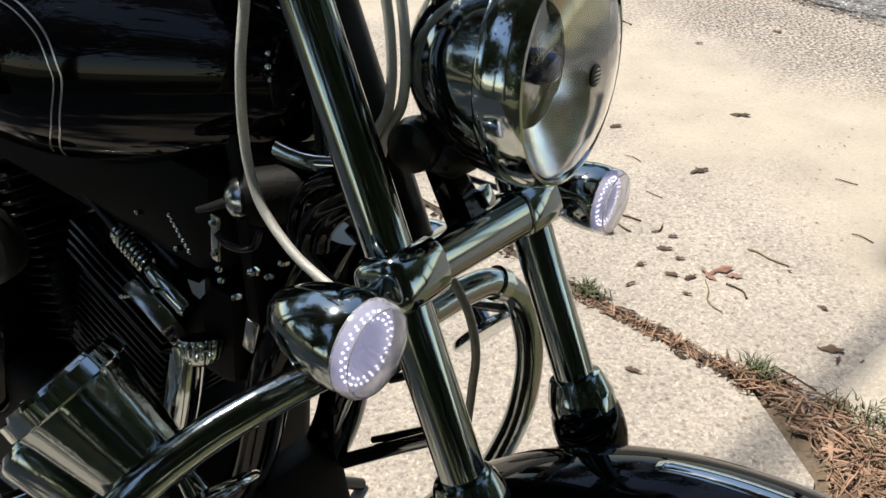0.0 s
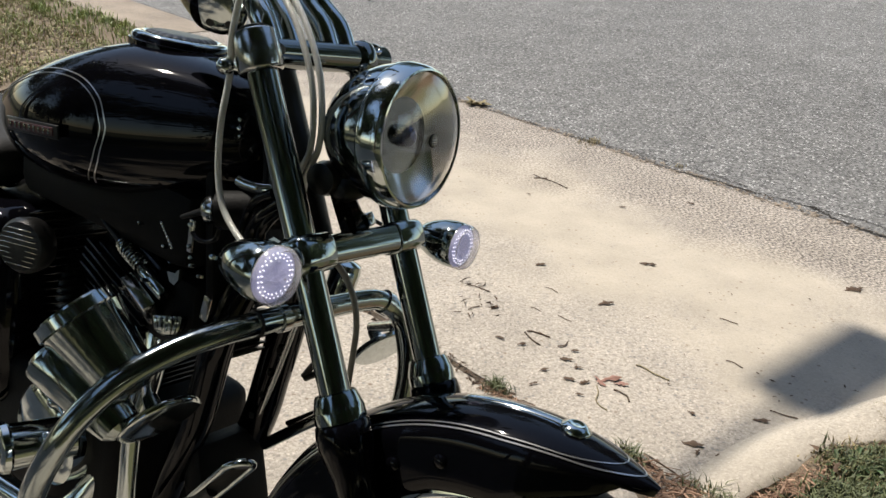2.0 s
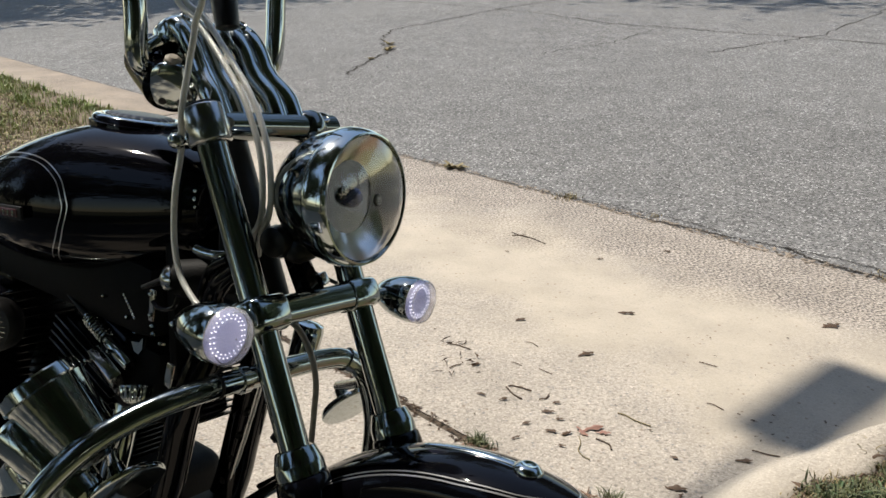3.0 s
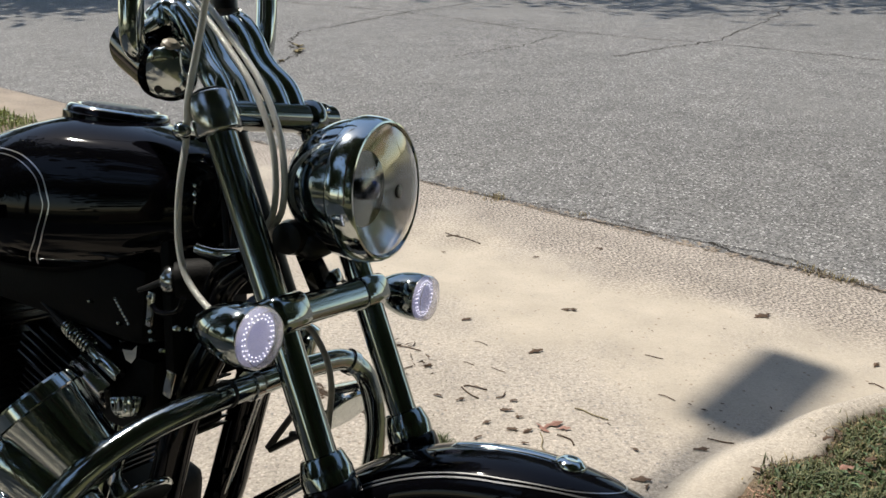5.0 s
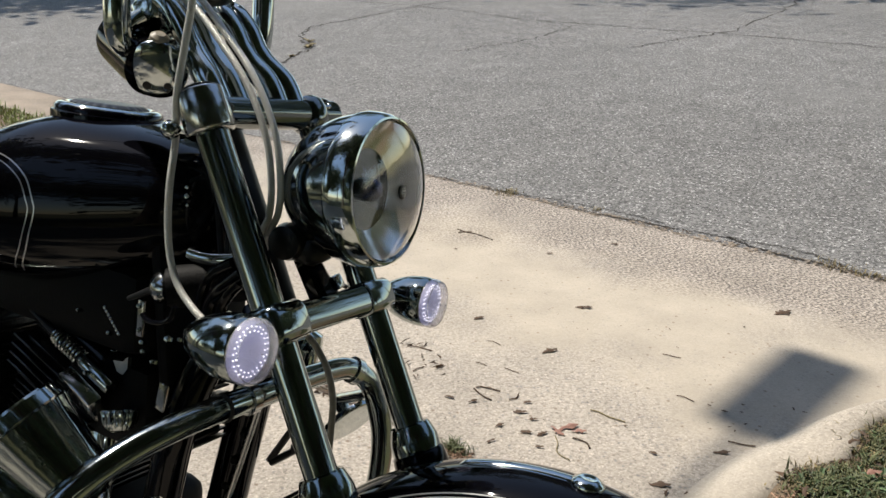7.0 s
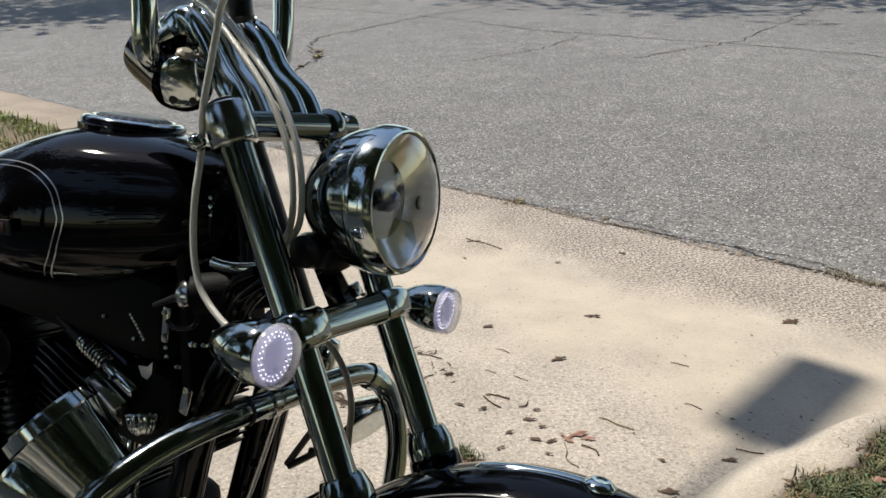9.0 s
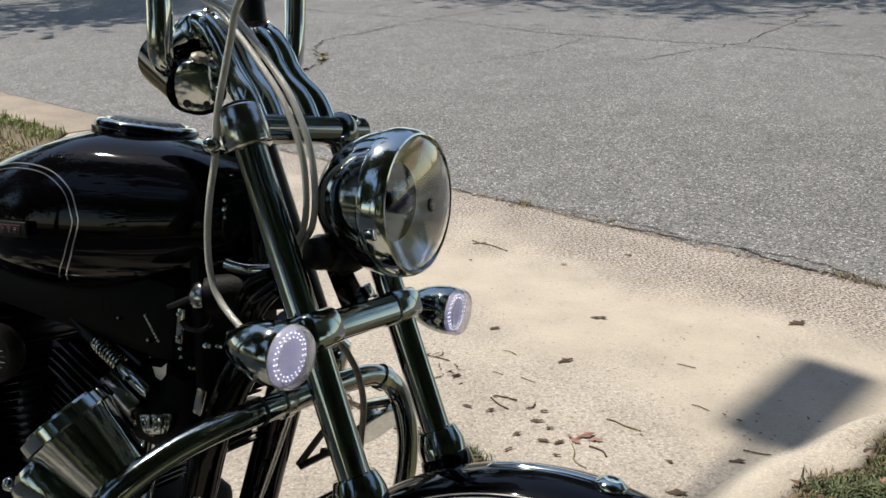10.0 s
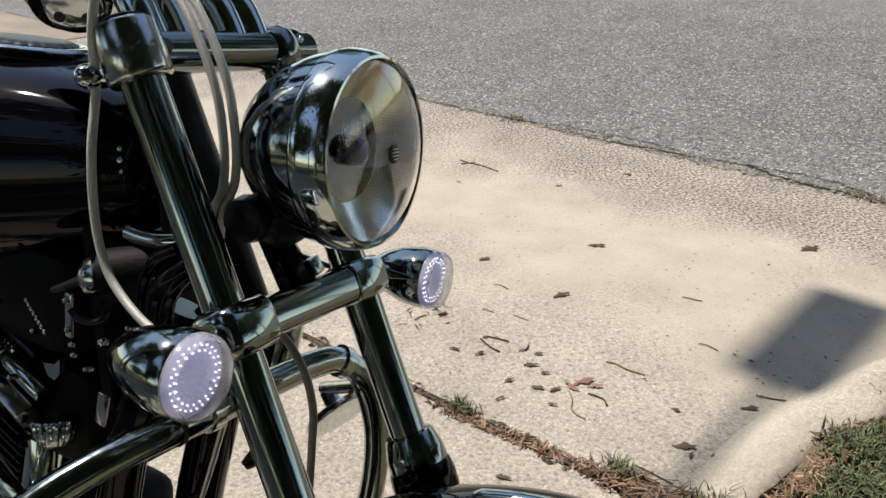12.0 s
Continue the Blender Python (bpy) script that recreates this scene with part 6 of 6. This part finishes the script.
# lying sticks: points along each, thickness, what it is, material
for pts, thick, what, mat in (
        ([(0.446, 1.868), (0.462, 1.872), (0.484, 1.860), (0.503, 1.848), (0.514, 1.840)], 0.0042, "curved brown twig", DRY_LEAF),
        ([(0.438, 1.862), (0.448, 1.835), (0.466, 1.803), (0.478, 1.792)], 0.0042, "short brown twig", DRY_LEAF),
        ([(0.664, 1.573), (0.682, 1.560), (0.695, 1.545), (0.696, 1.520)], 0.0040, "dark bent twig", DRY_LEAF),
        ([(0.618, 1.585), (0.616, 1.55), (0.604, 1.515), (0.612, 1.49), (0.628, 1.47)], 0.0028, "pale bent twig", STRAW),
        ([(0.755, 1.712), (0.778, 1.698), (0.800, 1.668), (0.835, 1.642)], 0.0042, "pale splinter of bark", STRAW),
        ([(0.532, 1.790), (0.552, 1.795), (0.566, 1.820)], 0.0040, "short curved twig", DRY_LEAF),
        ([(0.535, 2.182), (0.556, 2.175), (0.572, 2.150)], 0.0024, "thin curved twig", DRY_LEAF),
        ([(0.556, 1.985), (0.574, 1.968), (0.594, 1.950)], 0.0024, "thin twig", DRY_LEAF),
        ([(0.470, 2.030), (0.488, 2.022), (0.502, 2.004)], 0.0022, "thin twig", DRY_LEAF),
        ([(1.100, 2.045), (1.125, 2.030), (1.150, 2.012)], 0.0030, "straight thin twig", DRY_LEAF),
        ([(1.040, 1.775), (1.062, 1.762), (1.078, 1.735)], 0.0030, "curved dark twig", DRY_LEAF),
        ([(1.085, 1.522), (1.114, 1.506), (1.150, 1.492)], 0.0036, "straight brown stick", DRY_LEAF),
        ([(0.975, 1.345), (0.992, 1.354), (1.006, 1.366)], 0.0024, "tan thin twig", STRAW),
        ([(0.885, 1.235), (0.912, 1.212), (0.940, 1.175)], 0.0028, "thin brown twig by the kerb", DRY_LEAF),
        ([(0.690, 1.295), (0.722, 1.262), (0.752, 1.225)], 0.0034, "dark stick beside the mulch", DRY_LEAF),
        ([(0.262, 2.165), (0.300, 2.150), (0.340, 2.120)], 0.0036, "forked brown twig", DRY_LEAF),
        ([(0.302, 2.150), (0.320, 2.165), (0.326, 2.195)], 0.0026, "short fork of a twig", DRY_LEAF),
        ([(0.265, 1.985), (0.283, 2.005), (0.300, 2.010)], 0.0034, "short brown twig", DRY_LEAF),
        ([(0.600, 3.39), (0.630, 3.35), (0.680, 3.31), (0.74, 3.23)], 0.0040, "thin dry root", DRY_LEAF),
        ([(0.595, 3.34), (0.633, 3.348), (0.66, 3.35)], 0.0040, "short dry root", DRY_LEAF),
        ([(1.765, 1.800), (1.785, 1.795), (1.795, 1.765)], 0.0034, "curved twig by the kerb", DRY_LEAF)):
    twig([(x, y, 0.0035) for x, y in pts], thick, what + " on the pale concrete", mat)


for x, y, size, turn, curl, mat in ((1.344, 1.375, 0.045, 25, 0.9, DRY_LEAF), (1.39, 1.405, 0.045, 115, 1.0, DRY_LEAF), (1.314, 1.242, 0.050, 5, 0.8, RED_LEAF), (1.335, 1.215, 0.040, 140, 1.0, DRY_LEAF), (1.105, 1.185, 0.050, 60, 0.8, DRY_LEAF), (1.40, 1.27, 0.050, 200, 0.9, DRY_LEAF)):
    leaf(x, y, size, turn, curl, mat, "curled dead brown leaf lying in the verge's weeds", z=0.082)


# ---- street: seam, cracks, patches ----
def crack_line(pts, wide, seed, steps=12, stray=0.03):
    rng = random.Random(seed)
    bm = bmesh.new()
    prev = None
    dense = []
    for a, b in zip(pts, pts[1:]):
        for k in range(steps):
            t = k / steps
            dense.append((a[0] + (b[0] - a[0]) * t + rng.gauss(0, stray), a[1] + (b[1] - a[1]) * t + rng.gauss(0, stray)))
    dense.append(pts[-1])
    for i, (e, n) in enumerate(dense):
        w = wide * rng.uniform(0.5, 1.3)
        q = dense[min(i + 1, len(dense) - 1)]
        o = dense[max(i - 1, 0)]
        d = Vector((q[0] - o[0], q[1] - o[1])).normalized()
        l, r = (e - d.y * w, n + d.x * w), (e + d.y * w, n - d.x * w)
        cur = (bm.verts.new(en(*l, level(l[1]) + 0.004)), bm.verts.new(en(*r, level(r[1]) + 0.004)))
        if prev:
            bm.faces.new((prev[0], prev[1], cur[1], cur[0]))
        prev = cur
    return tagged(solid("crack", bm, SEAM, "thin dark crack in the asphalt", "crack"), kind="structure")


crack_line([(-6.1, 5.1), (-6.55, 5.73), (-6.88, 6.4), (-7.4, 6.7), (-8.13, 7.52), (-8.24, 8.49), (-8.46, 9.98), (-8.5, 12)], 0.013, 1)
crack_line([(-14, 10.2), (-8.56, 10.1), (-7.64, 10.0), (-6.07, 9.6), (-5.23, 9.63), (-4.44, 9.66), (-3.39, 9.78), (-1.4, 9.66), (3, 9.7)], 0.012, 2)
crack_line([(-5.36, 7.0), (-5.2, 7.7), (-5.11, 8.09), (-5.28, 9.41)], 0.008, 3)
crack_line([(-3.9, 8.2), (-3.7, 9.04), (-3.42, 10.04), (-3.56, 11.91), (-3.88, 14.86)], 0.011, 4)
crack_line([(-11.0, 3.33), (-6.2, 3.335), (-5.2, 3.395), (-4.6, 3.46), (-4.1, 3.495), (-2.74, 3.50), (-2.46, 3.497), (-2.17, 3.505), (-1.9, 3.565), (-1.5, 3.585), (-1.3, 3.57)], 0.003, 5, 30, 0.006)
crack_line([(-2.3, 3.50), (-1.99, 3.51), (-1.72, 3.49), (-1.5, 3.505)], 0.003, 8, 20, 0.006)
crack_line([(-1.62, 3.495), (-1.46, 3.51), (-1.26, 3.53)], 0.008, 9, 14, 0.005)
crack_line([(-1.26, 3.53), (-1.1, 3.555), (-0.97, 3.57)], 0.004, 10, 14, 0.005)
crack_line([(-0.99, 3.575), (-0.93, 3.555), (-0.85, 3.525), (-0.69, 3.495), (-0.6, 3.51), (-0.47, 3.505), (-0.35, 3.49), (-0.18, 3.47), (0.5, 3.49)], 0.008, 6, 12, 0.006)
crack_line([(-0.95, 3.575), (-0.75, 3.60), (-0.6, 3.595), (-0.45, 3.54)], 0.0035, 7, 14, 0.006)
spots = []
for e0, n0, reach, tall, count in ((-2.19, 3.5, 0.035, 0.03, 90), (-1.66, 3.54, 0.015, 0.03, 20), (-0.55, 3.53, 0.03, 0.022, 30), (-0.48, 3.52, 0.03, 0.03, 40), (-0.40, 3.51, 0.03, 0.03, 40), (-0.33, 3.50, 0.02, 0.03, 40)):
    p = en(e0, n0)
    spots.append((p.x, p.y, reach, tall, count))
stuff("seam_weeds", *tufts(spots, 52, 0.0022, 0.0), STRAW, "dead brown weeds in the street's edge", "weeds")
heap = ([], [])
for e0, n0, s in ((-6.9, 6.35, 0.05), (-6.95, 6.45, 0.06), (-7.2, 6.65, 0.06), (-6.6, 5.85, 0.04), (-3.1, EDGE, 0.05), (-3.05, EDGE + 0.02, 0.05)):
    p = en(e0, n0)
    weed(heap, p.x, p.y, level(n0), s * 1.3, int(n0 * 100), 14)
stuff("street_weeds", *heap, STRAW, "dry tufts of weed in the street cracks", "weeds")
